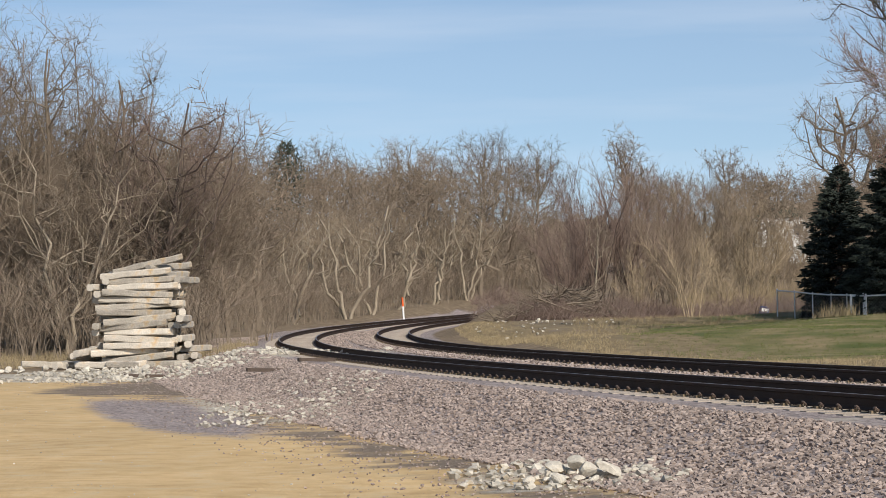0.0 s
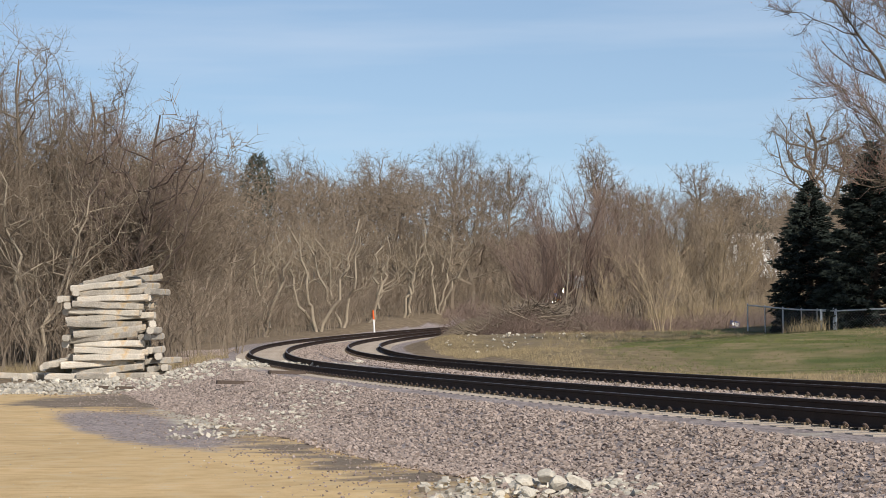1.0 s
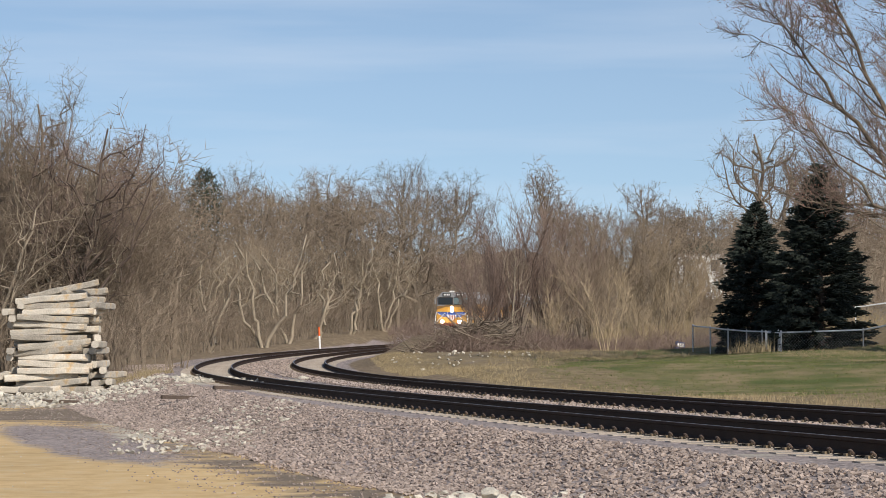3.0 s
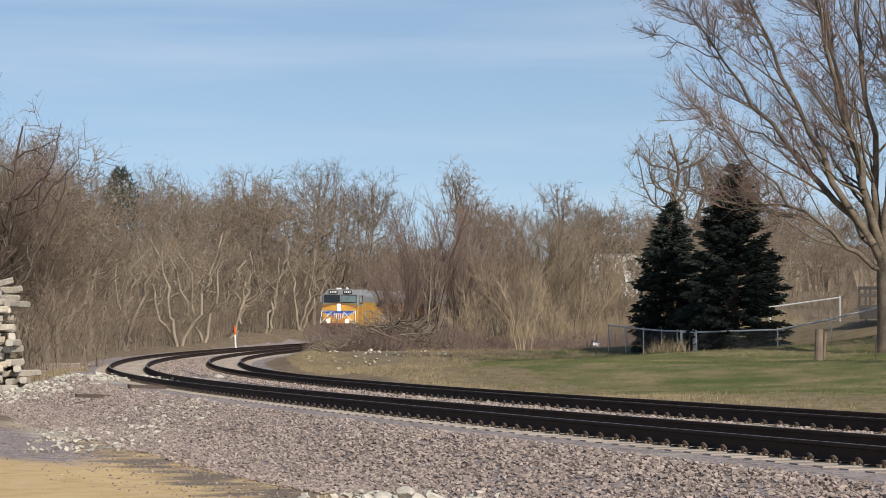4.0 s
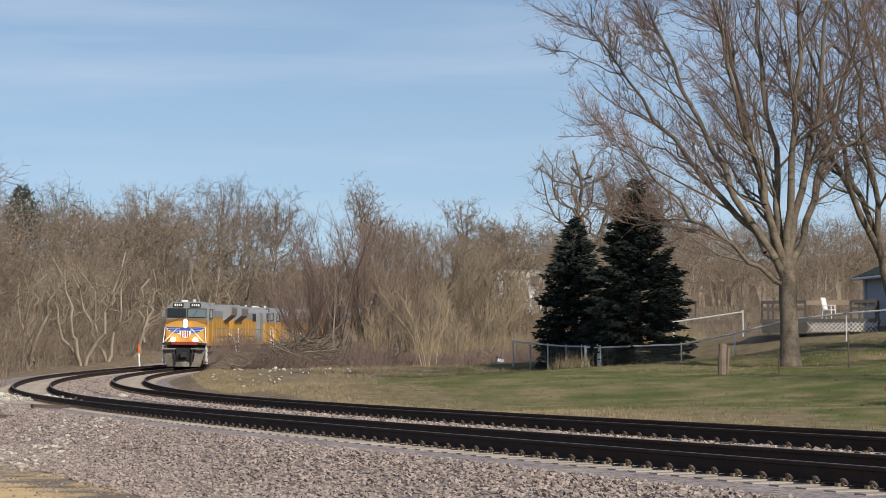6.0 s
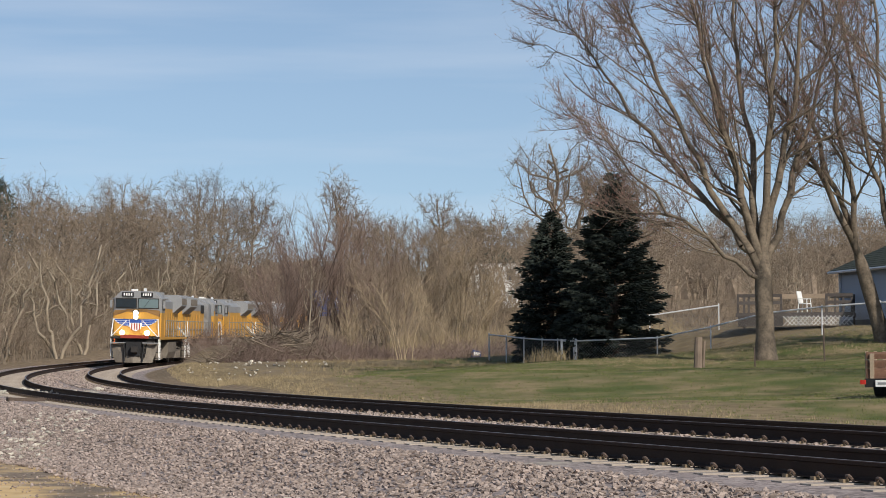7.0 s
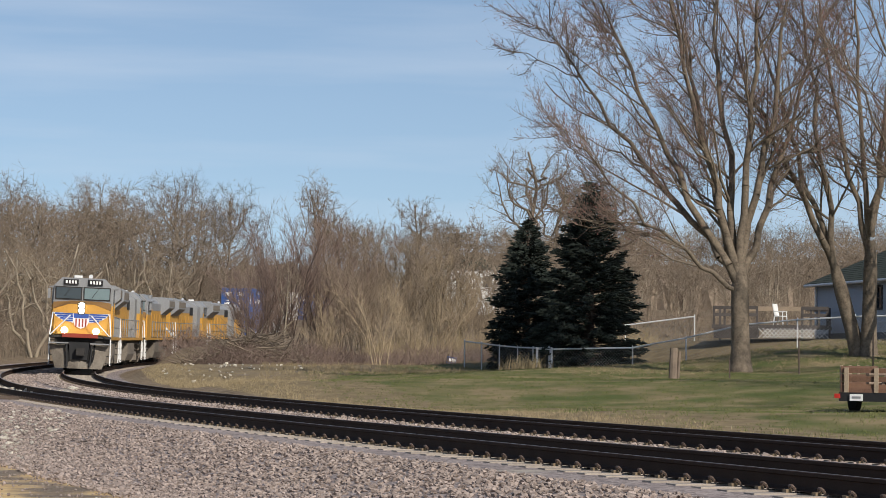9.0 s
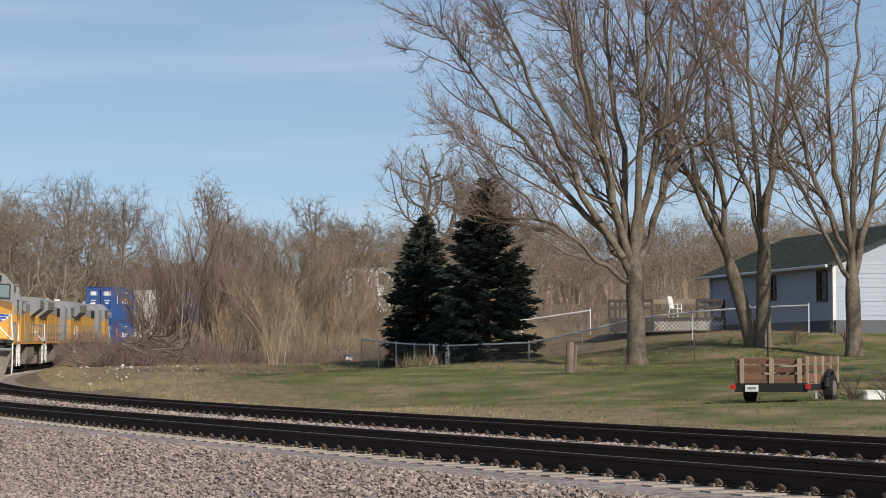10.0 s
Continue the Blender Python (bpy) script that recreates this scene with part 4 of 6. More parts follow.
def spruce(x, y, height, spread, seed, label):
    """Whorls of drooping boughs, each with many needle sprays."""
    rng = random.Random(seed)
    t = thing("spruce_tree", label, "tree", "spruces by the fence", pose(x, y, ground(x, y)))
    part("trunk", Geo().tube((0, 0, -.2), (0, 0, height), .22, .02, 8), BARKDARK, t)
    limbs, sprays = [], []
    h = .15
    while h < height - .1:
        k = h / height
        reach = spread * (1 - k ** 1.9) * (.93 + .07 * math.sin(h * 5.1)) * (1.0 if k > .06 else .9)
        for i in range(14 if k < .8 else 9):
            a = rng.uniform(0, 6.283)
            L = reach * rng.uniform(.72, 1.1) + .08
            d = Vector((math.cos(a), math.sin(a), -.16 + .6 * k))
            p0 = Vector((0, 0, h + rng.uniform(-.1, .1)))
            tip = p0 + d * L + UP * L * .10
            limbs.append((*p0, *tip, .03, .006))
            m = max(7, int(L * 26))
            for j in range(m):
                u = .3 + .74 * ((j + rng.random()) / m) ** .8
                p = p0.lerp(tip, min(u, 1.03)) + Vector((rng.gauss(0, .07), rng.gauss(0, .07), rng.gauss(0, .06)))
                side = Vector((-d.y, d.x, 0)) * rng.choice((-1, 1)) * rng.uniform(.2, 1)
                q = p + (d * .8 + side + UP * rng.uniform(-.4, .15)).normalized() * rng.uniform(.14, .36)
                sprays.append((*p, *q, rng.uniform(.035, .07), 0))
        h += .19 + .04 * rng.random()
    for _ in range(5):      # slim leading shoot
        sprays.append((0, 0, height - .35, rng.gauss(0, .04), rng.gauss(0, .04), height + .25, .04, 0))
    part("bough_frame", np_mesh("spruce_bough_frame", *np_cones(np.array(limbs)), BARKDARK), None, t)
    part("crown", np_mesh("spruce_crown", *np_cones(np.array(sprays)), NEEDLE), None, t, "dense dark blue-green needle sprays")


spruce(14.0, 122.9, 8.8, 2.55, 11, "tall dark blue-green spruce beside the chain-link fence")
spruce(11.65, 129.0, 7.1, 1.95, 12, "shorter dark green spruce behind the fence corner")

# ---- train ----
FAR = TRACK_GAP
SPEED, S_START = 18.15, 290.0     # metres per second; where the leading nose is at the clip's start
UNIT = 22.3


def front_at(t):
    return S_START - SPEED * t


def rolling_pose(front, length, base, t, back=False):
    """Pose of a vehicle whose leading end is `front` metres behind the train's nose."""
    mid = front_at(t) + front + length / 2
    a, b = rail_frame(mid - base / 2, FAR), rail_frame(mid + base / 2, FAR)
    x = (a.translation - b.translation).normalized()
    z = (a.to_3x3().col[2] + b.to_3x3().col[2]).normalized()
    if back:
        x = -x
    y = z.cross(x).normalized()
    z = x.cross(y)
    m = Matrix((x, y, z)).transposed().to_4x4()
    m.translation = (a.translation + b.translation) / 2
    return m


moving, wheels = [], []          # (thing, front, length, truck base, reversed), (wheelset, x, y, z, sign)


def wheelset(parent, x, sign):
    g = Geo()
    for y in (-.74, .74):
        g.tube((0, y - .07, 0), (0, y + .07, 0), .53, .53, 18)
        g.tube((0, y - .09, 0), (0, y + .09, 0), .16, .16, 8)
    g.tube((0, -.74, 0), (0, .74, 0), .09, .09, 8)
    ob = part("wheelset", g, DARKSTEEL, parent)
    ob.location = (x, 0, 0)
    wheels.append((ob, x, sign))


def truck(parent, x, pitch, sign, axles=3):
    """A bogie with its side frames, springs and wheelsets."""
    g = Geo()
    span = pitch * (axles - 1)
    for y in (-1.05, 1.05):
        g.prism([(-span / 2 - .55, .05), (-span / 2 - .35, .35), (span / 2 + .35, .35), (span / 2 + .55, .05), (span / 2 + .3, -.12), (.5, .0), (-.5, .0), (-span / 2 - .3, -.12)], 1, y - .12, y + .12)
        for i in range(axles):
            g.box((-span / 2 + i * pitch, y * 1.06, -.02), (.42, .26, .42), ch=.08)
            if i < axles - 1:
                g.tube((-span / 2 + (i + .5) * pitch, y * 1.08, -.2), (-span / 2 + (i + .5) * pitch, y * 1.08, .22), .14, .14, 8)
        g.pipe([(-span / 2, y * 1.14, .42), (0, y * 1.14, .5), (span / 2, y * 1.14, .42)], .05, 5)
    g.box((0, 0, .25), (span * .8, 1.9, .2))
    ob = part("truck", g, TRUCKGREY, parent, "grey cast bogie frame with springs")
    ob.location = (x, 0, .53)
    for i in range(axles):
        wheelset(ob, -span / 2 + i * pitch, sign)


def locomotive(front, back, lit, label):
    t = thing("locomotive", label, "locomotive", "locomotives of the train")
    sign = -1 if back else 1
    moving.append((t, front, UNIT, 13.4, back))
    # frame and walkway
    part("underframe", Geo().box((0, 0, 1.5), (20.6, 2.5, .36)).box((0, 0, 1.68), (20.9, 3.06, .12)), DARKSTEEL, t)
    for y in (-1.54, 1.54):
        part("sill_stripe", Geo().box((0, y, 1.66), (20.4, .03, .16)), YELLOW, t, "yellow side sill")
    # nose and cab
    g = Geo().prism([(-1.42, 1.75), (1.42, 1.75), (1.42, 3.02), (.62, 3.3), (-.62, 3.3), (-1.42, 3.02)], 0, 9.0, 9.93)
    g.prism([(-1.34, 1.8), (1.34, 1.8), (1.34, 2.97), (.58, 3.24), (-.58, 3.24), (-1.34, 2.97)], 0, 9.93, 10.05)
    part("nose", g, YELLOW, t, "yellow wide nose")
    # sloping cap in the darkened yellow that paints its shade
    part("nose_cap", Geo().poly([(9.93, -1.43, 3.03), (9.93, -.62, 3.31), (9.93, .62, 3.31), (9.93, 1.43, 3.03), (9.2, -1.43, 3.44), (9.2, -.62, 3.5), (9.2, .62, 3.5), (9.2, 1.43, 3.44), (9.2, -1.43, 3.0), (9.2, 1.43, 3.0)],
                                [(0, 1, 5, 4), (1, 2, 6, 5), (2, 3, 7, 6), (0, 4, 8), (3, 9, 7)]), NOSESHADE, t, "sloping yellow nose top, colour darkened to brown for its shade")
    part("nose_door", Geo().box((10.06, -.95, 2.35), (.04, .55, 1.1)), YELLOW, t)
    g = Geo().box((7.7, 0, 2.5), (2.9, 3.04, 1.55))
    part("cab", g, YELLOW, t, "yellow lower cab walls")
    g = Geo().prism([(-1.52, 3.27), (1.52, 3.27), (1.52, 4.15), (1.05, 4.62), (-1.05, 4.62), (-1.52, 4.15)], 0, 6.25, 9.1)
    g.prism([(-1.45, 3.2), (1.45, 3.2), (1.4, 4.2), (.95, 4.6), (-.95, 4.6), (-1.4, 4.2)], 0, 9.1, 9.3)
    part("cab_roof", g, LGREY, t, "grey upper cab and roof")
    for y in (-.7, .7):
        part("windshield_frame", Geo().box((9.3, y, 3.84), (.06, 1.34, .66), ch=.01), DARKSTEEL, t)
        part("windshield", Geo().box((9.34, y, 3.84), (.04, 1.24, .54), ch=.01), CABGLASS if y > 0 else WINDOW, t, "framed cab windshield")
        part("wiper", Geo().tube((9.37, y + .1, 4.12), (9.37, y - .25, 3.62), .018, n=4), BLACK, t)
        nb = part("number_board", Geo().box((9.34, y * .86, 4.4), (.1, .74, .27), ch=.03), BLACK, t)
        for k in range(4):
            part("number_bar", Geo().box((9.4, y * .86 - .22 + k * .15, 4.4), (.02, .09, .16)), WHITE, nb)
    for sy in (-1, 1):
        part("side_window", Geo().box((8.1, sy * 1.53, 3.75), (.75, .03, .62)), WINDOW, t)
        part("side_window", Geo().box((7.15, sy * 1.53, 3.75), (.6, .03, .62)), WINDOW, t)
        part("sun_visor", Geo().box((7.7, sy * 1.62, 4.15), (1.9, .2, .05)), LGREY, t)
        part("mirror", Geo().box((9.0, sy * 1.68, 3.8), (.08, .14, .5)), LGREY, t)
        part("cab_door", Geo().box((6.5, sy * 1.53, 2.75), (.04 + .5, .03, 1.8)), YELLOW, t)
    # wing and shield on the nose
    x = 10.08
    part("emblem_shield", Geo().prism([(-.36, 2.82), (.36, 2.82), (.4, 2.5), (.3, 2.22), (0, 2.08), (-.3, 2.22), (-.4, 2.5)], 0, x, x + .02), WHITE, t)
    part("emblem_band", Geo().box((x + .025, 0, 2.72), (.02, .74, .22)), BLUE, t)
    for k in range(4):
        part("emblem_stripe", Geo().box((x + .025, -.24 + k * .16, 2.38), (.02, .07, .4)), RED, t)
    for sy in (-1, 1):
        part("emblem_wing", Geo().prism([(sy * .38, 2.84), (sy * 1.38, 2.86), (sy * 1.25, 2.66), (sy * .95, 2.5), (sy * .38, 2.36)], 0, x - .005, x + .012), WHITE, t)
        for k, (a, b, z) in enumerate(((.40, 1.31, 2.80), (.40, 1.2, 2.69), (.40, 1.04, 2.58), (.40, .88, 2.47))):
            part("emblem_feather", Geo().box((x + .02, sy * (a + b) / 2, z), (.02, b - a, .085)), BLUE, t)
    # lamps
    part("headlight_case", Geo().box((10.08, 0, 3.1), (.1, .34, .62), ch=.03), BLACK, t)
    # headlight and ditch light discs are oversized to stand in for glare
    for z in (3.24, 2.97):
        part("headlight", Geo().tube((10.1, 0, z), (10.17, 0, z), .15, .15, 12), LAMP if lit else CABGLASS, t, "round headlight")
    for sy in (-.78, .78):
        part("ditch_light", Geo().tube((10.55, sy, 1.98), (10.66, sy, 1.98), .15, .17, 12), LAMP if lit else CABGLASS, t, "round ditch light")
    # pilot, plough, coupler
    part("anticlimber", Geo().box((10.45, 0, 1.74), (.75, 1.75, .2)), RED, t, "faded red step plate")
    g = Geo()
    pts = [(10.6, -1.5, 1.3), (10.6, 1.5, 1.3), (10.95, 0, 1.12), (10.75, -1.15, .12), (10.75, 1.15, .12), (11.2, 0, .12), (10.3, -1.5, 1.3), (10.3, 1.5, 1.3), (10.3, -1.1, .12), (10.3, 1.1, .12)]
    g.poly(pts, [(0, 2, 5, 3), (2, 1, 4, 5), (0, 6, 7, 1, 2), (3, 5, 4, 9, 8), (0, 3, 8, 6), (1, 7, 9, 4), (6, 8, 9, 7)])
    part("snow_plough", g, TRUCKGREY, t, "dusty grey plough plate")
    # solid black block: paints the shade of the coupler recess, no hollow is cut
    part("coupler_recess_shade", Geo().prism([(-.42, .55), (.42, .55), (.5, 1.42), (-.5, 1.42)], 0, 10.7, 11.12), BLACK, t, "black block standing in for the shaded coupler recess")
    for sy in (-1, 1):
        part("footboard", Geo().box((10.85, sy * 1.0, 1.36), (.5, .95, .06)), LGREY, t)
        part("plough_bar", Geo().tube((11.05, sy * .62, 1.3), (11.1, sy * .55, .2), .05, n=6), BLACK, t)
    for end in (1, -1):
        part("coupler", Geo().box((end * 11.0, 0, .95), (.7, .3, .32)).box((end * 11.35, .08, .95), (.3, .42, .36)), DARKSTEEL, t)
        for y in (-.55, .5, .75):
            part("air_hose", Geo().pipe([(end * 10.7, y, 1.3), (end * 11.05, y, .95), (end * 11.02, y * .9, .45)], .04, 5), BLACK, t)
    part("rear_pilot", Geo().box((-10.6, 0, .85), (.12, 2.8, 1.2)), TRUCKGREY, t)
    # hood
    part("hood", Geo().box((-1.7, 0, 2.7), (16.0, 1.9, 1.9)), YELLOW, t, "yellow long hood")
    part("hood_roof", Geo().prism([(-.96, 3.6), (.96, 3.6), (.96, 4.1), (.6, 4.42), (-.6, 4.42), (-.96, 4.1)], 0, -9.72, 6.26), LGREY, t, "grey hood top")
    part("blower_box", Geo().prism([(-1.3, 1.75), (1.3, 1.75), (1.3, 4.15), (.8, 4.45), (-.8, 4.45), (-1.3, 4.15)], 0, 4.2, 6.2), LGREY, t, "grey equipment box behind the cab")
    g = Geo().prism([(-.97, 3.35), (.97, 3.35), (1.56, 3.85), (1.56, 4.45), (1.2, 4.6), (-1.2, 4.6), (-1.56, 4.45), (-1.56, 3.85)], 0, -9.6, -5.4)
    part("radiator", g, LGREY, t, "flared grey radiator housing")
    for sy in (-1, 1):
        part("radiator_grille", Geo().box((-7.5, sy * 1.565, 4.15), (3.8, .03, .4)), TRUCKGREY, t)
        part("brake_grille", Geo().box((3.0, sy * .975, 3.75), (2.0, .03, .6)), BLACK, t)
        for k in range(7):
            part("hood_door", Geo().box((-8.6 + k * 1.75, sy * .965, 2.6), (1.5, .03, 1.5)), YELLOW, t)
    for px, h in ((-3.2, .3), (-.6, .22), (2.4, .2)):
        part("roof_hatch", Geo().box((px, 0, 4.42 + h / 2), (1.3, 1.0, h), ch=.1), LGREY, t)
    part("horn", Geo().tube((6.8, .3, 4.72), (7.4, .3, 4.74), .05, .11, 8).tube((6.8, .3, 4.6), (6.8, .3, 4.74), .03, .03, 5), GALV, t)
    part("antenna", Geo().box((8.2, -.3, 4.7), (.5, .4, .12), ch=.05), WHITE, t)
    # tank, trucks, steps, rails
    part("fuel_tank", Geo().prism([(-1.3, .35), (1.3, .35), (1.45, .75), (1.45, 1.4), (-1.45, 1.4), (-1.45, .75)], 0, -2.9, 3.0), TRUCKGREY, t)
    truck(t, 6.7, 1.85, sign)
    truck(t, -6.7, 1.85, sign)
    for ex in (1, -1):
        for sy in (-1, 1):
            st = part("steps", Geo().box((ex * 10.0, sy * 1.5, .95), (.06, .05, 1.3)).box((ex * 9.4, sy * 1.5, .95), (.06, .05, 1.3)), WHITE, t, "white-edged boarding steps")
            for k in range(4):
                part("step", Geo().box((ex * 9.7, sy * 1.4, .4 + k * .36), (.62, .26, .04)), DARKSTEEL, st)
            part("grab_rail", Geo().pipe([(ex * 10.4, sy * 1.5, .5), (ex * 10.4, sy * 1.5, 1.75), (ex * 10.15, sy * 1.4, 2.85)], .035, 5), WHITE, t, "white grab rail")
            part("corner_rail", Geo().pipe([(ex * 10.75, sy * 1.45, 1.75), (ex * 10.75, sy * .5, 2.75)], .035, 5), WHITE, t, "white slanting rail")
    for sy in (-1, 1):
        for k in range(9):
            part("stanchion", Geo().tube((-9.4 + k * 1.85, sy * 1.5, 1.72), (-9.4 + k * 1.85, sy * 1.5, 2.8), .025, n=5), LGREY, t)
        part("handrail", Geo().pipe([(-10.1, sy * 1.5, 2.8), (5.8, sy * 1.5, 2.8)], .03, 5), LGREY, t)
        part("lower_rail", Geo().pipe([(-10.1, sy * 1.5, 2.25), (5.8, sy * 1.5, 2.25)], .02, 5), LGREY, t)
    return t


def container(color, front, length, z, stripe, label):
    """A corrugated steel box with doors, rods and plain marks."""
    t = thing("freight_container", label, "container", "containers on the train")
    moving.append((t, front, length, 14.0, False))
    L, w, h = 12.2, 1.22, 2.9
    g = Geo()
    n = 44
    for sy in (-1, 1):
        ring = []
        for i in range(n * 4 + 1):
            ring.append((-L / 2 + .2 + (L - .4) * i / (n * 4), sy * (w - (.0 if i % 4 in (0, 1) else .045))))
        k = len(ring)
        pts = [(x, y, z + .16) for x, y in ring] + [(x, y, z + h - .1) for x, y in ring]
        g.poly(pts, [(i, i + 1, k + i + 1, k + i) for i in range(k - 1)])
    g.box((0, 0, z + h - .06), (L, 2 * w, .06)).box((0, 0, z + .08), (L, 2 * w, .16))
    g.box((-L / 2 + .05, 0, z + h / 2), (.08, 2 * w - .1, h - .1))
    part("body", g, color, t, "corrugated steel walls")
    fr = Geo()
    for ex in (-1, 1):
        for sy in (-1, 1):
            fr.box((ex * (L / 2 - .08), sy * (w - .06), z + h / 2), (.17, .13, h))
    for sy in (-1, 1):
        fr.box((0, sy * (w - .05), z + h - .06), (L, .11, .13))
    part("frame", fr, color, t)
    for sy in (-1, 1):
        d = part("door", Geo().box((L / 2 - .03, sy * .57, z + h / 2), (.06, 1.08, h - .25)), color, t)
        for k in (-.25, .25):
            part("lock_rod", Geo().tube((L / 2 + .04, sy * .57 + k, z + .15), (L / 2 + .04, sy * .57 + k, z + h - .15), .025, n=5), color, d)
        for zz, a, b in ((2.3, .62, .34), (1.72, .5, .07), (1.5, .3, .1), (.85, .4, .07), (.6, .5, .16)):
            part("mark", Geo().box((L / 2 + .012, sy * .57, z + zz), (.02, a, b), ch=.0), WHITE, d)
    for sy in (-1, 1):
        part("mark", Geo().box((2.6, sy * (w + .01), z + 1.75), (.7, .02, .5)), RED, t)
        for k in range(4):
            part("mark", Geo().box((1.2 - k * .95, sy * (w + .01), z + 1.7), (.5, .02, .4)), WHITE, t)
        part("mark", Geo().box((4.6, sy * (w + .01), z + 1.9), (.25, .02, .9)), WHITE, t)
        part("mark", Geo().box((-1.0, sy * (w + .01), z + 2.45), (1.4, .02, .12)), WHITE, t)
    if stripe:
        for sy in (-1, 1):
            part("stripe", Geo().box((5.3, sy * (w + .012), z + 1.45), (.9, .03, 2.6)), RED, t, "red band at the end")
    return t


def well_car(front, length):
    t = thing("well_car", "dark red-brown well car carrying stacked containers", "wagon", "well cars of the train")
    moving.append((t, front, length, 14.0, False))
    g = Geo()
    for sy in (-1, 1):
        g.box((0, sy * 1.4, .75), (13.2, .14, .95))
        for k in range(12):
            g.box((-6 + k * 1.1, sy * 1.49, .75), (.1, .06, .9))
    g.box((0, 0, .32), (13.0, 2.7, .1))
    part("well", g, BOXRED, t)
    for ex in (-1, 1):
        part("end_platform", Geo().box((ex * 8.0, 0, 1.12), (3.0, 2.6, .2)).box((ex * 9.5, 0, .9), (1.0, .4, .3)), BOXRED, t)
        truck(t, ex * 8.0, 1.75, 1, 2)
    return t


def build_train():
    labels = ("yellow freight locomotive with grey roof and lit headlights", "yellow locomotive with grey roof, coupled back to front")
    at = 0.0
    for back, lit in ((False, True), (True, False), (False, False), (True, False), (True, False)):
        locomotive(at, back, lit, labels[0] if lit else labels[1] if back else "yellow locomotive with grey roof, headlights dark")
        at += UNIT + .1
    for low, high, stripe in ((BOXBLUE, BOXBLUE, True), (BOXWHITE, BOXWHITE, False), (BOXRED, BOXBLUE, False)):
        well_car(at, 20.0)
        names = {BOXBLUE: "blue", BOXWHITE: "white", BOXRED: "rust-red"}
        container(low, at, 20.0, .38, stripe, names[low] + " corrugated freight container low in the well car")
        container(high, at, 20.0, 3.3, False, names[high] + " corrugated freight container stacked on another")
        at += 21.0


build_train()

# ---- the lot: stack of ties, rubble, debris ----


def tie_block(rng, length, w=.25, h=.225):
    """An old tie, worn and a little crooked."""
    g, n = Geo(), 6
    pts = []
    for i in range(n + 1):
        x = -length / 2 + length * i / n
        dy, dz = rng.gauss(0, .008), rng.gauss(0, .010)
        c = .03 if 0 < i < n else .05
        for y, z in ((-w / 2, -h / 2 + c), (-w / 2 + c, -h / 2), (w / 2 - c, -h / 2), (w / 2, -h / 2 + c), (w / 2, h / 2 - c), (w / 2 - c, h / 2), (-w / 2 + c, h / 2), (-w / 2, h / 2 - c)):
            pts.append((x, y + dy + rng.gauss(0, .006), z + dz + rng.gauss(0, .006)))
    f = [tuple(reversed(range(8))), tuple(range(n * 8, n * 8 + 8))]
    for i in range(n):
        f += [(i * 8 + j, i * 8 + (j + 1) % 8, i * 8 + 8 + (j + 1) % 8, i * 8 + 8 + j) for j in range(8)]
    return g.poly(pts, f).mesh("railway_tie", OLDTIE)


def build_tie_stack():
    rng = random.Random(21)
    kinds = [tie_block(rng, rng.uniform(2.45, 2.7)) for _ in range(6)]
    cx, cy = -15.95, 95.0
    z0 = ground(cx, cy)
    turn = 4.0

    def lay(x, y, z, rz, tilt=0.0, roll=0.0):
        ob = new("railway_tie", kinds[rng.randrange(6)])
        ob.matrix_basis = pose(x, y, z, roll, tilt, rz)
        tagged(ob, "weathered pale grey railway tie in a tall stack", "railway tie", "stacked old ties")
    for k in range(15):
        z = z0 + .11 + k * .226
        shrink = 1 - .010 * k
        ox = rng.gauss(.014 * k, .09)
        cross = k % 4 == 2
        for j in range(5):
            off = (-1.2 + j * .58) * shrink + rng.gauss(0, .06)
            if cross and j:
                lay(cx + ox + (-1.9 + j * .72) * shrink, cy + .25 + rng.gauss(0, .1), z + rng.gauss(0, .01), turn + 90 + rng.gauss(0, 6), rng.gauss(0, 1.0), rng.gauss(0, 4))
            else:
                lay(cx + ox + rng.gauss(0, .17), cy + off, z + rng.gauss(0, .012), turn + rng.gauss(0, 5), rng.gauss(0, 2.6), rng.gauss(0, 5))
        for sx in (-1, 1):
            if rng.random() < .6:
                lay(cx + ox + sx * (1.52 * shrink + rng.uniform(-.08, .14)), cy + rng.gauss(0, .25), z, turn + 90 + rng.gauss(0, 9), 0, rng.gauss(0, 4))
    lay(cx + .35, cy - .6, z0 + 3.6, turn + 8, -12)
    lay(cx + .95, cy + .3, z0 + 3.52, turn + 60, -3)
    for x, y, dz, rz, tl in ((-2.3, -.6, .13, 70, 0), (-1.95, -.2, .36, 80, 4), (-2.7, -.3, .12, 100, 0), (-1.75, .5, .6, 95, 3), (-2.1, .9, .13, 15, 0), (-1.6, -.9, .62, 75, -4), (-3.1, .2, .12, 20, 3),
                             (1.75, -.6, .12, 80, 0), (1.9, .2, .36, 95, 2), (1.7, .5, .62, 70, 0), (2.0, -.2, .14, 100, 0), (.3, -1.75, .12, 6, 0), (-.8, -1.7, .13, -4, 0), (1.5, .3, 1.0, 88, 0)):
        lay(cx + x, cy + y, z0 + dz, rz, tl)


build_tie_stack()


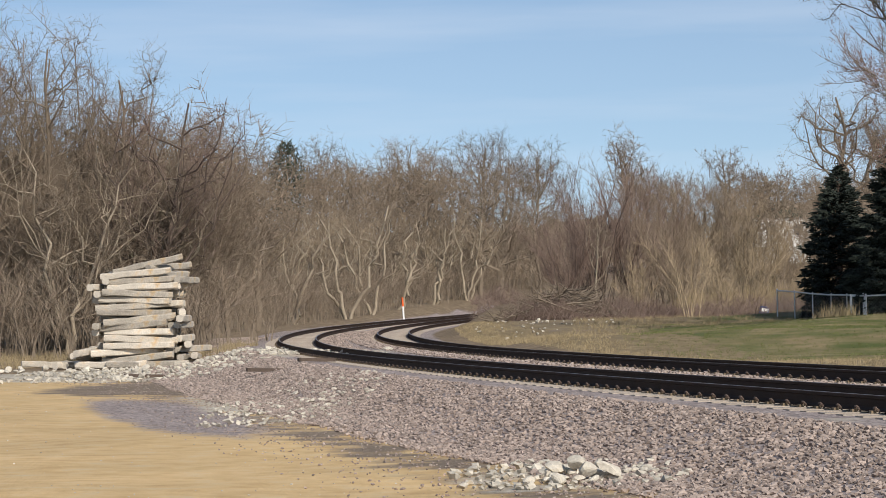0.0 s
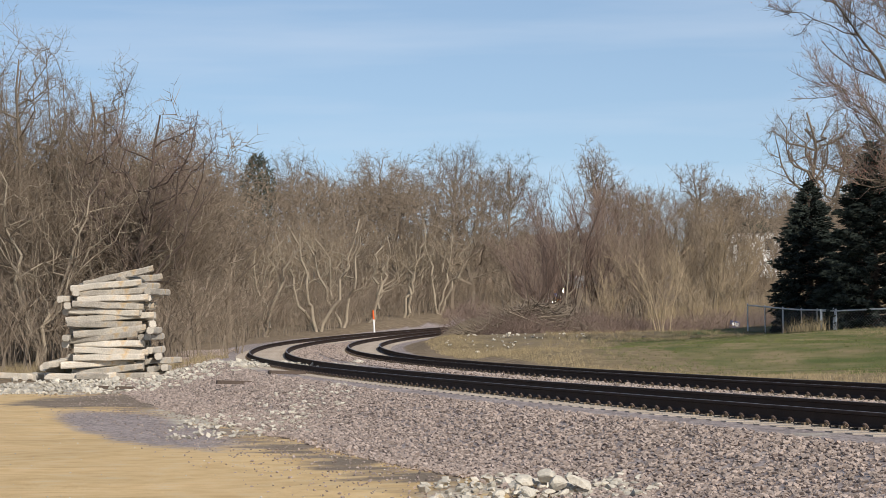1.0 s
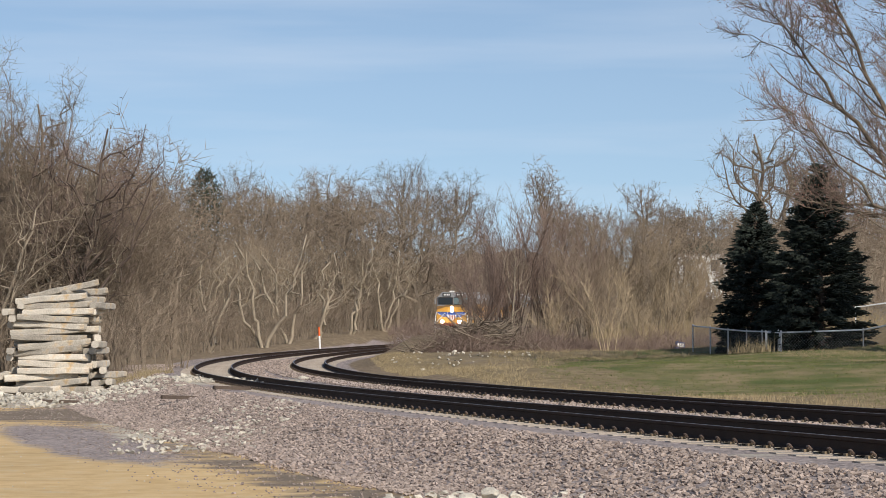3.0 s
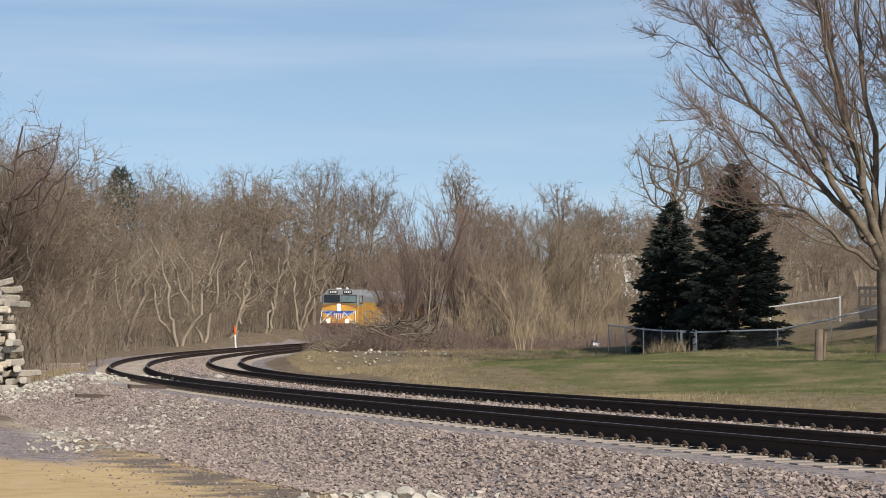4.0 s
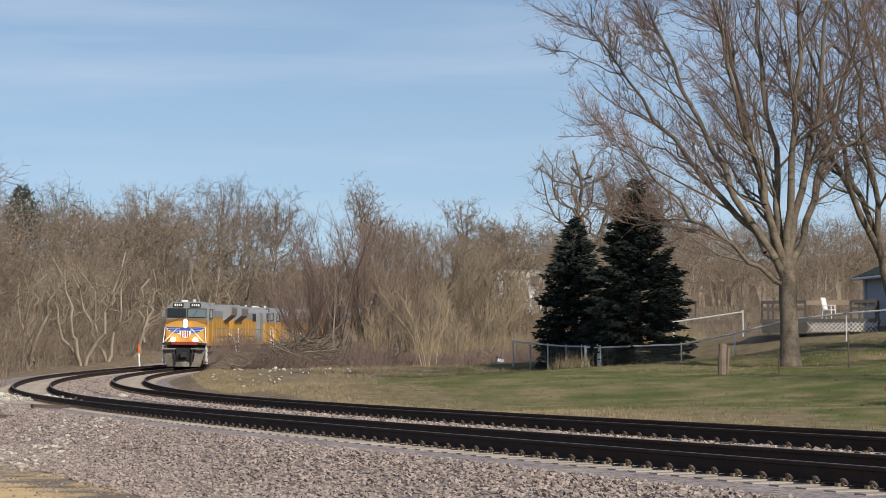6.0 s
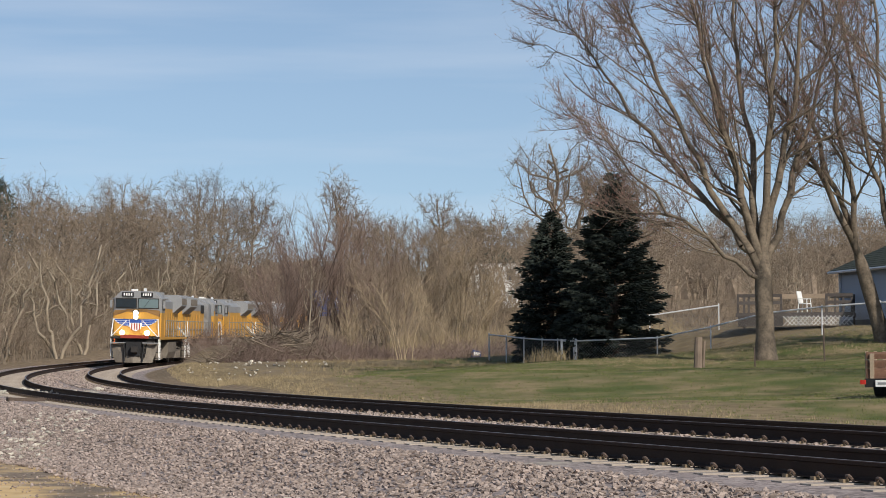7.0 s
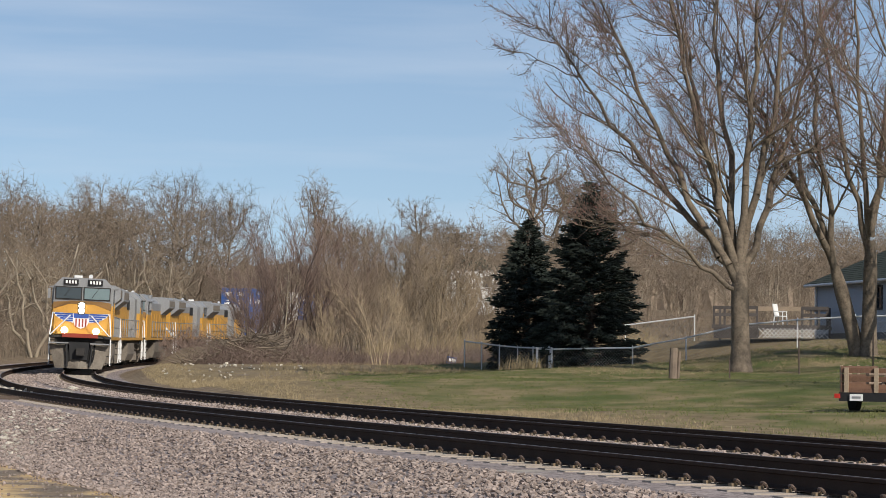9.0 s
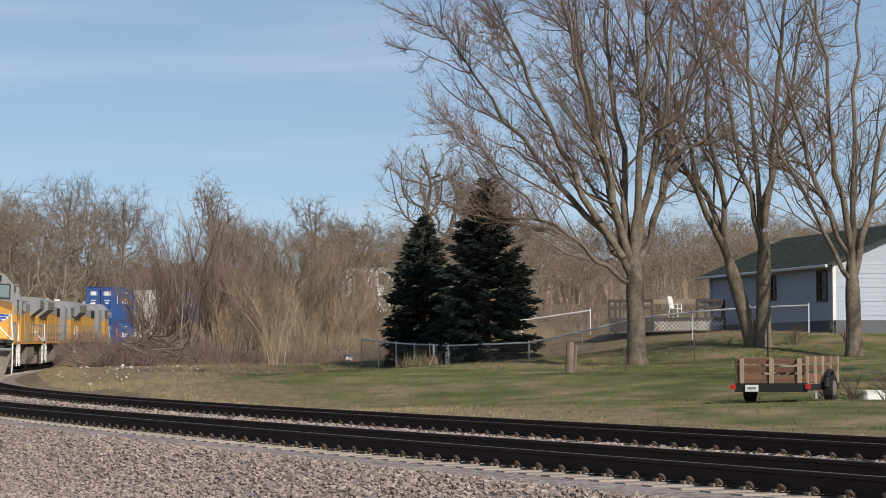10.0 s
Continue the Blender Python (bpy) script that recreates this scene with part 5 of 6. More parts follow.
def rock(rng, size):
    """A broken slab of stone."""
    bm = bmesh.new()
    bmesh.ops.create_icosphere(bm, subdivisions=2, radius=1)
    cuts = [Vector((rng.gauss(0, 1), rng.gauss(0, 1), rng.gauss(0, .8))).normalized() for _ in range(9)]
    for v in bm.verts:
        for c in cuts:
            d = v.co.dot(c) - .62
            if d > 0:
                v.co -= c * d
        v.co = Vector((v.co.x * size[0], v.co.y * size[1], v.co.z * size[2]))
    me = bpy.data.meshes.new("rock")
    bm.to_mesh(me)
    bm.free()
    me.materials.append(RUBBLE)
    return me


def build_rocks():
    rng = random.Random(31)
    kinds = [rock(rng, (rng.uniform(.12, .2), rng.uniform(.1, .16), rng.uniform(.06, .1))) for _ in range(8)]

    def put(x, y, k, dz=0.0, label="pale broken concrete slab in a small heap", group="rubble heap"):
        ob = new("rock", kinds[rng.randrange(8)])
        ob.matrix_basis = Matrix.LocRotScale((x, y, ground(x, y) + .06 * k + dz), Euler((rng.uniform(-.4, .4), rng.uniform(-.4, .4), rng.uniform(0, 6.28))), (k, k, k))
        tagged(ob, label, "rock", group)
    for i in range(34):
        a, r = rng.uniform(0, 6.28), rng.random() ** .6
        put(-.28 + .5 * r * math.cos(a), 26.6 + .9 * r * math.sin(a), rng.uniform(.35, .7), .08 * (1 - r))
    for x, y, dz in ((-.2, 26.4, .2), (-.1, 26.2, .1), (.12, 26.3, .12), (-.4, 26.5, .12)):
        put(x, y, .85, dz * .7)
    for i in range(26):
        put(rng.uniform(-20, -11), rng.uniform(88, 94), rng.uniform(.6, 1.3), 0, "broken tie chunk before the stack", "chunks by the stack")
    for i in range(20):
        put(rng.uniform(-5.0, 1.5), rng.uniform(122, 136), rng.uniform(.3, .75), 0, "pale stone beside the far track", "stones by the far track")
    # dark planks and sticks on the shoulder
    for x, y, L, a in ((-8.0, 67, 1.3, 15), (-7.2, 70, 1.0, 25), (-13.2, 79, 1.2, 5), (-18, 74, 1.5, -8)):
        ob = new("plank", Geo().box((0, 0, 0), (L, .2, .09), ch=.03).mesh("plank", BARKDARK))
        ob.matrix_basis = pose(x, y, ground(x, y) + .06, 0, 2, a)
        tagged(ob, "dark rotten plank lying on the gravel", "plank", "planks on the gravel")


build_rocks()


def build_marker():
    x, y = -14.6, 208.0
    t = thing("marker_post", "white post with an orange top beside the track", "marker post", "", pose(x, y, ground(x, y), 0, -3, 0))
    part("post", Geo().tube((0, 0, -.2), (0, 0, 1.15), .075, .075, 10), WHITE, t)
    part("post_top", Geo().tube((0, 0, 1.15), (0, 0, 1.85), .078, .07, 10), ORANGE, t, "orange cap")


build_marker()


def build_brush():
    """The heap of cut branches and the low brambles beyond the far track."""
    rng = random.Random(41)
    heap = []
    for i in range(1500):
        u = rng.random()
        x, y = -1.6 + 6.6 * (u - .5) + rng.gauss(0, .5), 146 + rng.gauss(0, 2.2)
        hmax = 1.8 * math.exp(-((x + 1.4) / 2.2) ** 2)
        z = ground(x, y) + rng.random() * hmax
        a, e, L = rng.uniform(0, 6.28), rng.gauss(.15, .3), rng.uniform(.6, 2.2)
        d = Vector((math.cos(a) * math.cos(e), math.sin(a) * math.cos(e), math.sin(e)))
        heap.append((x, y, z, *(Vector((x, y, z)) + d * L), rng.uniform(.015, .05), .006))
    t = thing("brush_heap", "heap of cut grey branches beside the far track", "brush heap")
    part("branch_tangle", np_mesh("brush_heap", *np_tubes(np.array(heap), 4), BARK), None, t)
    tangle = []
    for cx, cy, rx, ry, h, n in ((-2.5, 143, 2.2, 4, 2.0, 1600), (1.6, 144, 3.0, 5, 1.9, 2000), (8.5, 146, 5.5, 5, 2.0, 3600), (12, 138, 3.0, 4, 1.5, 900), (-6.5, 190, 2.0, 18, 2.2, 1600), (1.5, 158, 5, 5, 2.2, 1500), (-3.2, 160, 2, 8, 2.2, 900)):
        for i in range(n):
            a, r = rng.uniform(0, 6.28), rng.random() ** .5
            x, y = cx + rx * r * math.cos(a), cy + ry * r * math.sin(a)
            z = ground(x, y) if i % 8 == 0 else z
            p = Vector((x, y, z + rng.random() * h * (1 - r * r) * .6))
            d = Vector((rng.gauss(0, .5), rng.gauss(0, .5), rng.uniform(.1, 1))).normalized()
            tangle.append((*p, *(p + d * rng.uniform(.4, 1.1)), rng.uniform(.008, .018), 0))
    tagged(new("brambles", np_mesh("brambles", *np_cones(np.array(tangle)), TWIGRED)), "low dark tangle of brambles and weeds", "brambles", kind="stuff")


build_brush()


def build_grass():
    rng = np.random.default_rng(9)

    def tufts(n, X, Y, h, spread, r=.012):
        Z = land(X, Y)
        k = 5
        P = np.repeat(np.stack([X, Y, Z], 1), k, 0) + np.concatenate([rng.normal(0, .06, (n * k, 2)), np.zeros((n * k, 1))], 1)
        H = np.repeat(h, k) * rng.uniform(.5, 1.1, n * k)
        Q = P + np.stack([rng.normal(0, spread, n * k) * H, rng.normal(0, spread, n * k) * H, H], 1)
        return np.concatenate([P - [0, 0, .02], Q, np.full((n * k, 1), r), np.zeros((n * k, 1))], 1)
    # dry verge along the far track
    n = 5500
    s, o = rng.uniform(8, 125, n), TRACK_GAP + 3.0 + np.abs(rng.normal(0, 1.3, n))
    x, y, th = (np.interp(s, LINE_S, a) for a in (LINE_XY[:, 0], LINE_XY[:, 1], LINE_TH))
    a = tufts(n, x + np.sin(th) * o, y - np.cos(th) * o, rng.uniform(.04, .12, n) + .16 * ((s > 80) & (s < 108)) * rng.random(n), .45, .009)
    n = 1500
    b = tufts(n, rng.uniform(-1, 13, n), rng.uniform(114, 140, n), rng.uniform(.08, .25, n), .4, .009)
    n = 80
    c = tufts(n, rng.normal(10.2, .5, n), rng.normal(113, 1.0, n), rng.uniform(.4, .9, n), .3)
    n = 2200
    d = tufts(n, rng.uniform(11, 27, n), rng.uniform(103, 121, n), rng.uniform(.03, .13, n), .6, .01)
    n = 2400
    f = tufts(n, rng.uniform(5, 24, n), rng.uniform(150, 180, n), rng.uniform(.7, 1.7, n), .18, .016)
    n = 1200
    e = tufts(n, rng.uniform(-24, -13, n), rng.uniform(96, 106, n), rng.uniform(.1, .4, n), .35)
    tagged(new("dry_grass", np_mesh("dry_grass", *np_cones(np.concatenate([a, b, c, d, e, f])), DRYGRASS)), "dry straw-coloured grass along the verge", "grass", kind="stuff")
    n = 16000
    X, Y = rng.uniform(1, 26, n), 45 + 75 * rng.random(n) ** .8
    s, o = track_so(X, Y)
    keep = o > TRACK_GAP + 5
    X, Y = X[keep], Y[keep]
    tagged(new("lawn_grass", np_mesh("lawn_grass", *np_cones(tufts(len(X), X, Y, rng.uniform(.03, .075, len(X)), .5, .01)), GREENGRASS)), "short patchy spring grass of the lawn", "grass", kind="stuff")


build_grass()

# ---- garden: fence, house, deck, trailer ----


def fence_run(pts, height, step, label, top=True, mesh_pitch=.16):
    """A chain-link fence over (x, y) corners: posts, top rail and woven wire."""
    t = thing("chain_link_fence", label, "fence", "garden fences")
    wires = []
    post = None
    for (x0, y0), (x1, y1) in zip(pts, pts[1:]):
        L = math.hypot(x1 - x0, y1 - y0)
        n = max(1, round(L / step))
        spots = [(x0 + (x1 - x0) * i / n, y0 + (y1 - y0) * i / n) for i in range(n + 1)]
        zs = [ground(*p) for p in spots]
        for (x, y), z in zip(spots, zs):
            ob = part("post", Geo().tube((0, 0, -.2), (0, 0, height + .04), .032, n=8).tube((0, 0, height + .04), (0, 0, height + .1), .04, .01, 8), GALV, t)
            ob.location = (x, y, z)
        for i in range(n):
            a, b = Vector((*spots[i], zs[i])), Vector((*spots[i + 1], zs[i + 1]))
            if top:
                part("top_rail", Geo().tube(a + UP * height, b + UP * height, .036, n=6), GALV, t)
            m = max(2, int((b - a).length / mesh_pitch))
            k = round(height / mesh_pitch)
            for j in range(-k, m):
                for dirn in (1, -1):
                    u0, u1 = j / m, (j + k) / m
                    c0, c1 = max(u0, 0), min(u1, 1)
                    if c1 <= c0:
                        continue
                    h0, h1 = (c0 - u0) / (u1 - u0) * height, (c1 - u0) / (u1 - u0) * height
                    if dirn < 0:
                        h0, h1 = height - h0, height - h1
                    wires.append((*(a.lerp(b, c0) + UP * h0), *(a.lerp(b, c1) + UP * h1), .005, .005))
    part("woven_wire", np_mesh("woven_wire", *np_tubes(np.array(wires), 3), WIRE), None, t, "galvanised woven wire")
    return t


fence_run([(12.1, 121.5), (15.4, 118.8), (26.0, 110.4)], 1.2, 3.0, "galvanised chain-link fence climbing towards the house")
fence_run([(12.0, 121.8), (10.9, 125.5), (8.8, 131)], 1.25, 1.9, "grey chain-link fence with a gate beside the spruces")
fence_run([(20, 131), (13.5, 133)], 1.2, 3.0, "chain-link fence behind the spruces", mesh_pitch=.3)
gate = thing("garden_gate", "narrow galvanised chain-link gate standing in the fence", "gate", "", pose(11.75, 121.6, ground(11.75, 121.6)))
for gx in (-.33, .33):
    part("gate_post", Geo().tube((gx, 0, -.1), (gx, 0, 1.3), .035, n=8), GALV, gate)
part("gate_frame", Geo().pipe([(-.28, 0, .1), (.28, 0, .1), (.28, 0, 1.2), (-.28, 0, 1.2), (-.28, 0, .1)], .025, 6), GALV, gate)


def build_posts():
    for x, y, h, r, label in ((14.35, 99.2, 1.25, .16, "thick old wooden post beside the lawn"), (27.3, 96.5, 1.3, .14, "stump-like wooden post in the weeds")):
        t = thing("wooden_post", label, "post", "wooden posts", pose(x, y, ground(x, y), 0, 2, 10))
        part("post", Geo().tube((0, 0, -.2), (0, 0, h), r, r * .9, 9), OLDWOOD, t)
        part("side_stake", Geo().tube((r * 1.3, .05, -.2), (r * 1.5, .05, h * .9), r * .4, r * .35, 7), OLDWOOD, t)
    for x, y, h in ((16.6, 100, .75), (19.3, 100.5, 1.35), (22.2, 101, 1.3), (25.4, 101.5, 1.2), (27.6, 102, 1.3)):
        ob = new("steel_stake", Geo().box((0, 0, h / 2 - .1), (.05, .06, h + .2), ch=.01).mesh("steel_stake", BARKDARK))
        ob.matrix_basis = pose(x, y, ground(x, y), random.uniform(-2, 2), random.uniform(-2, 2), 0)
        tagged(ob, "thin rusty steel fence stake on the lawn", "stake", "rusty stakes")


build_posts()


def wall_boards(parent, a, b, z0, z1, openings, normal):
    """Overlapping siding boards from a to b, cut round the openings (distance from, to, low, high)."""
    d = (b - a).normalized()
    L = (b - a).length
    h = .2
    rows = int((z1 - z0) / h) + 1
    rot = Matrix((d, normal, UP)).transposed()
    for i in range(rows):
        lo, hi = z0 + i * h, min(z0 + (i + 1) * h, z1)
        if hi - lo < .02:
            continue
        cuts = sorted((u0, u1) for u0, u1, w0, w1 in openings if hi > w0 and lo < w1)
        at = 0.0
        for u0, u1 in cuts + [(L, L)]:
            if u0 - at > .05:
                c = a + d * (at + u0) / 2 + normal * .02
                g = Geo().poly([rot @ Vector(p) for p in ((-(u0 - at) / 2, .0, 0), ((u0 - at) / 2, .0, 0), ((u0 - at) / 2, .022, 0), (-(u0 - at) / 2, .022, 0),
                                                          (-(u0 - at) / 2, .0, hi - lo), ((u0 - at) / 2, .0, hi - lo), ((u0 - at) / 2, .006, hi - lo), (-(u0 - at) / 2, .006, hi - lo))],
                               [(0, 3, 2, 1), (4, 5, 6, 7), (3, 7, 6, 2), (0, 1, 5, 4), (0, 4, 7, 3), (1, 2, 6, 5)])
                ob = part("siding_board", g, SIDING, parent)
                ob.location = (c.x, c.y, lo)
            at = u1


def build_house():
    A, B = Vector((25.85, 130.2, 0)), Vector((27.9, 113.6, 0))
    d = (B - A).normalized()
    L = (B - A).length
    nrm = Vector((d.y, -d.x, 0))
    if nrm.x > 0:
        nrm = -nrm
    inn = -nrm
    W = 8.0
    z0, z1 = 2.75, 5.75
    base = 3.25
    house = thing("house", "one-storey house with pale blue-white siding and dark roof", "house")
    C, D = A + inn * W, B + inn * W
    g = Geo()
    th = .15
    wins = [(8.5, 9.4, 4.35, 5.3), (14.8, 15.9, 4.15, 5.35)]

    def slab(p, q, lo, hi, out):
        mid = (p + q) / 2 - out * th / 2
        r = Matrix(((q - p).normalized(), out, UP)).transposed()
        g.box((mid.x, mid.y, (lo + hi) / 2), ((q - p).length, th, hi - lo), r)
    at = 0.0
    for u0, u1, w0, w1 in wins:
        slab(A + d * at, A + d * u0, base, z1, nrm)
        slab(A + d * u0, A + d * u1, base, w0, nrm)
        slab(A + d * u0, A + d * u1, w1, z1, nrm)
        at = u1
    slab(A + d * at, B, base, z1, nrm)
    slab(B, D, base, z1, d)
    slab(A, C, base, z1, -d)
    slab(C, D, base, z1, inn)
    part("wall", g, SIDING, house)
    ridge = 7.55
    for p, q, out in ((B, D, d), (A, C, -d)):
        m = (p + q) / 2
        part("gable", Geo().poly([(*p.xy, z1), (*q.xy, z1), (*m.xy, ridge - .1), *[(*(v - out * .12).xy, h) for v, h in ((p, z1), (q, z1), (m, ridge - .1))]],
                                 [(0, 1, 2), (5, 4, 3), (0, 3, 4, 1), (1, 4, 5, 2), (2, 5, 3, 0)]), SIDING, house)
    f = Geo()
    for p, q, out in ((A, B, nrm), (B, D, d), (A, C, -d), (C, D, inn)):
        mid = (p + q) / 2
        f.box((mid.x, mid.y, (base + 1.4) / 2), ((q - p).length + .02, .2, base - 1.4), Matrix(((q - p).normalized(), out, UP)).transposed())
    part("foundation", f, FOUND, house, "dark block foundation")
    # roof: two slopes with shingle courses
    for sgn, e0 in ((-1, A), (1, C)):
        eave0 = e0 + (nrm if sgn < 0 else inn) * .5 - d * .4
        eave1 = eave0 + d * (L + .8)
        mid0 = (A + C) / 2 - d * .4
        mid1 = mid0 + d * (L + .8)
        slope = part("roof_slope", Geo().poly([(*eave0.xy, z1 - .1), (*eave1.xy, z1 - .1), (*mid1.xy, ridge), (*mid0.xy, ridge), (*eave0.xy, z1 - .22), (*eave1.xy, z1 - .22), (*mid1.xy, ridge - .12), (*mid0.xy, ridge - .12)],
                                              [(0, 1, 2, 3), (7, 6, 5, 4), (0, 4, 5, 1), (1, 5, 6, 2), (3, 2, 6, 7), (0, 3, 7, 4)]), ROOF, house, "dark green-grey shingles")
        for i in range(16):
            p0 = eave0.lerp(mid0, i / 16)
            p1 = eave1.lerp(mid1, i / 16)
            zz = z1 - .1 + (ridge - z1 + .1) * i / 16 + .015
            part("shingle_course", Geo().tube((*p0.xy, zz), (*p1.xy, zz), .009, n=4), ROOF, slope)
        part("gutter", Geo().tube((*eave0.xy, z1 - .18), (*eave1.xy, z1 - .18), .07, n=8), GALV, house, "grey eaves gutter")
    wall_boards(house, A, B, base, z1, wins, nrm)
    wall_boards(house, B, D, base, z1, [], d)
    for u0, u1, w0, w1 in wins:
        w = part("window", Geo().box((0, 0, 0), (.001 + u1 - u0, .04, w1 - w0), Matrix((d, nrm, UP)).transposed()), WINDOW, house, "dark window pane")
        c = A + d * (u0 + u1) / 2 - nrm * .05
        w.location = (c.x, c.y, (w0 + w1) / 2)
        fr = Geo()
        r = Matrix((d, nrm, UP)).transposed()
        hw, hh = (u1 - u0) / 2, (w1 - w0) / 2
        for cx, cz, sx, sz in ((-hw - .04, 0, .09, 2 * hh + .16), (hw + .04, 0, .09, 2 * hh + .16), (0, hh + .04, 2 * hw, .09), (0, -hh - .04, 2 * hw, .09), (0, 0, 2 * hw, .05)):
            fr.box(r @ Vector((cx, .1, cz)), (sx, .08, sz), r)
        part("window_frame", fr, DARKWOOD, w)
    for p in (A, B):
        q = p + nrm * .03
        part("corner_board", Geo().box((q.x, q.y, (base + z1) / 2), (.14, .14, z1 - base)), WHITE, house)
    part("downpipe", Geo().tube((*(A + nrm * .1 + d * .2).xy, z1 - .2), (*(A + nrm * .1 + d * .2).xy, 2.6), .045, n=7), GALV, house)


build_house()


def build_deck():
    z = ground(23.2, 127)
    t = thing("garden_deck", "dark raised wooden deck with railing and lattice skirt", "deck", "", pose(23.0, 126.5, z, 0, 0, -14))
    part("floor_frame", Geo().box((0, 0, .55), (5.4, 3.6, .14)), DARKWOOD, t)
    for i in range(18):
        part("board", Geo().box((-2.55 + i * .3, 0, .64), (.28, 3.6, .035)), DARKWOOD, t)
    part("skirt_panel", Geo().box((-1.55, -1.82, .27), (2.1, .03, .5)), DARKWOOD, t)
    g = Geo()
    for k in range(15):
        for s in (1, -1):
            x = -.3 + k * .2
            g.tube((x - s * .22, -1.83, .05), (x + s * .22, -1.83, .5), .02, n=4)
    part("lattice", g, WHITE, t, "white crossed lattice skirt")
    for x0, x1, n in ((-2.6, -.6, 5), (1.5, 2.65, 4)):
        for i in range(n):
            part("rail_post", Geo().box((x0 + (x1 - x0) * i / (n - 1), -1.75, 1.0), (.1, .09, .9)), DARKWOOD, t)
        for zz in (1.45, 1.12):
            part("rail_board", Geo().box(((x0 + x1) / 2, -1.8, zz), (x1 - x0 + .1, .05, .15)), DARKWOOD, t)
    part("back_rail_board", Geo().box((.2, 1.7, 1.48), (4.6, .06, .22)), PALEWOOD, t, "pale weathered rail board")
    for i in range(5):
        part("corner_post", Geo().box((-2.6 + i * 1.3, 1.7, .75), (.1, .1, 1.6)), DARKWOOD, t)
    c = thing("patio_chair", "white plastic patio chair standing on the deck", "chair", "", t.matrix_basis @ pose(.45, -1.2, .655, 0, 0, 70))
    part("seat", Geo().box((0, 0, .42), (.5, .5, .04), ch=.08), WHITE, c)
    part("backrest", Geo().box((0, .24, .72), (.5, .05, .56), pose(0, 0, 0, -12).to_3x3(), ch=.01), WHITE, c)
    for sx in (-.22, .22):
        part("armrest", Geo().box((sx, 0, .64), (.06, .48, .035)), WHITE, c)
        for sy in (-.2, .2):
            part("leg", Geo().tube((sx, sy, .64 if sy < 0 else .42), (sx * 1.15, sy * 1.2, 0), .025, n=6), WHITE, c)


build_deck()


def build_trailer():
    x, y = 13.25, 60.0
    z = ground(x, y + .8)
    t = thing("utility_trailer", "small utility trailer with weathered red-brown slatted sides", "trailer", "", pose(x, y, z, 0, 0, -26))
    W, L = 1.56, 3.4       # the tailgate faces -y
    part("bed", Geo().box((0, L / 2, .42), (W, L, .08)), OLDWOOD, t)
    part("frame", Geo().box((0, .0, .34), (W + .1, .08, .2)).box((-W / 2, L / 2, .34), (.08, L, .14)).box((W / 2, L / 2, .34), (.08, L, .14)).box((0, L + .6, .34), (.1, 1.3, .1)), BLACK, t, "black steel frame")
    tail = part("tailgate", Geo().box((0, .02, .48), (W, .05, .1)), REDWOOD, t)
    for i, (zz, dz) in enumerate(((.56, .13), (.74, .12), (.93, .11))):
        part("slat", Geo().box((0, .03, zz), (W, .03, dz)), REDWOOD, tail)
    for xx in (-W / 2 + .12, .02, W / 2 - .12):
        part("stake", Geo().box((xx, -.02, .72), (.09, .05, .56)), PALEWOOD, tail)
    for sx in (-1, 1):
        side = part("side_rack", Geo().box((sx * W / 2, L / 2, .5), (.04, L, .1)), REDWOOD, t)
        for zz in (.6, .78, .97):
            part("slat", Geo().box((sx * W / 2, L / 2, zz), (.03, L, .13)), REDWOOD, side)
        for k in range(5):
            part("stake", Geo().box((sx * (W / 2 + .03), .1 + k * (L - .2) / 4, .74), (.05, .09, .62)), PALEWOOD, side)
        wheel = part("wheel", Geo().tube((sx * (W / 2 + .06), L * .55, .31), (sx * (W / 2 + .26), L * .55, .31), .31, .31, 20), RUBBER, t)
        part("rim", Geo().tube((sx * (W / 2 + .26), L * .55, .31), (sx * (W / 2 + .275), L * .55, .31), .18, .17, 14), TRUCKGREY, wheel)
        part("mudguard", Geo().pipe([(sx * (W / 2 + .16), L * .55 + .42 * math.cos(a), .33 + .4 * math.sin(a)) for a in (0, .6, 1.2, 1.94, 2.54, 3.14)], .06, 6), BLACK, t)
        part("tail_light", Geo().box((sx * (W / 2 + .08), -.06, .36), (.13, .05, .1), ch=.01), TAILRED, t, "red tail light")
    plate = part("licence_plate", Geo().box((-.42, -.08, .33), (.3, .012, .15)), WHITE, t, "white licence plate")
    part("plate_bar", Geo().box((-.42, -.089, .33), (.2, .006, .05)), LGREY, plate)
    rng = random.Random(3)
    for i in range(9):
        part("load_log", Geo().tube((rng.uniform(-.6, .5), .3 + rng.random(), .55 + .05 * i), (rng.uniform(-.6, .6), 1.6 + rng.random(), .55 + .05 * i), .05, .04, 7), OLDWOOD, t)
    part("tongue_jack", Geo().tube((0, L + 1.2, .02), (0, L + 1.2, .7), .03, n=7), GALV, t)


build_trailer()


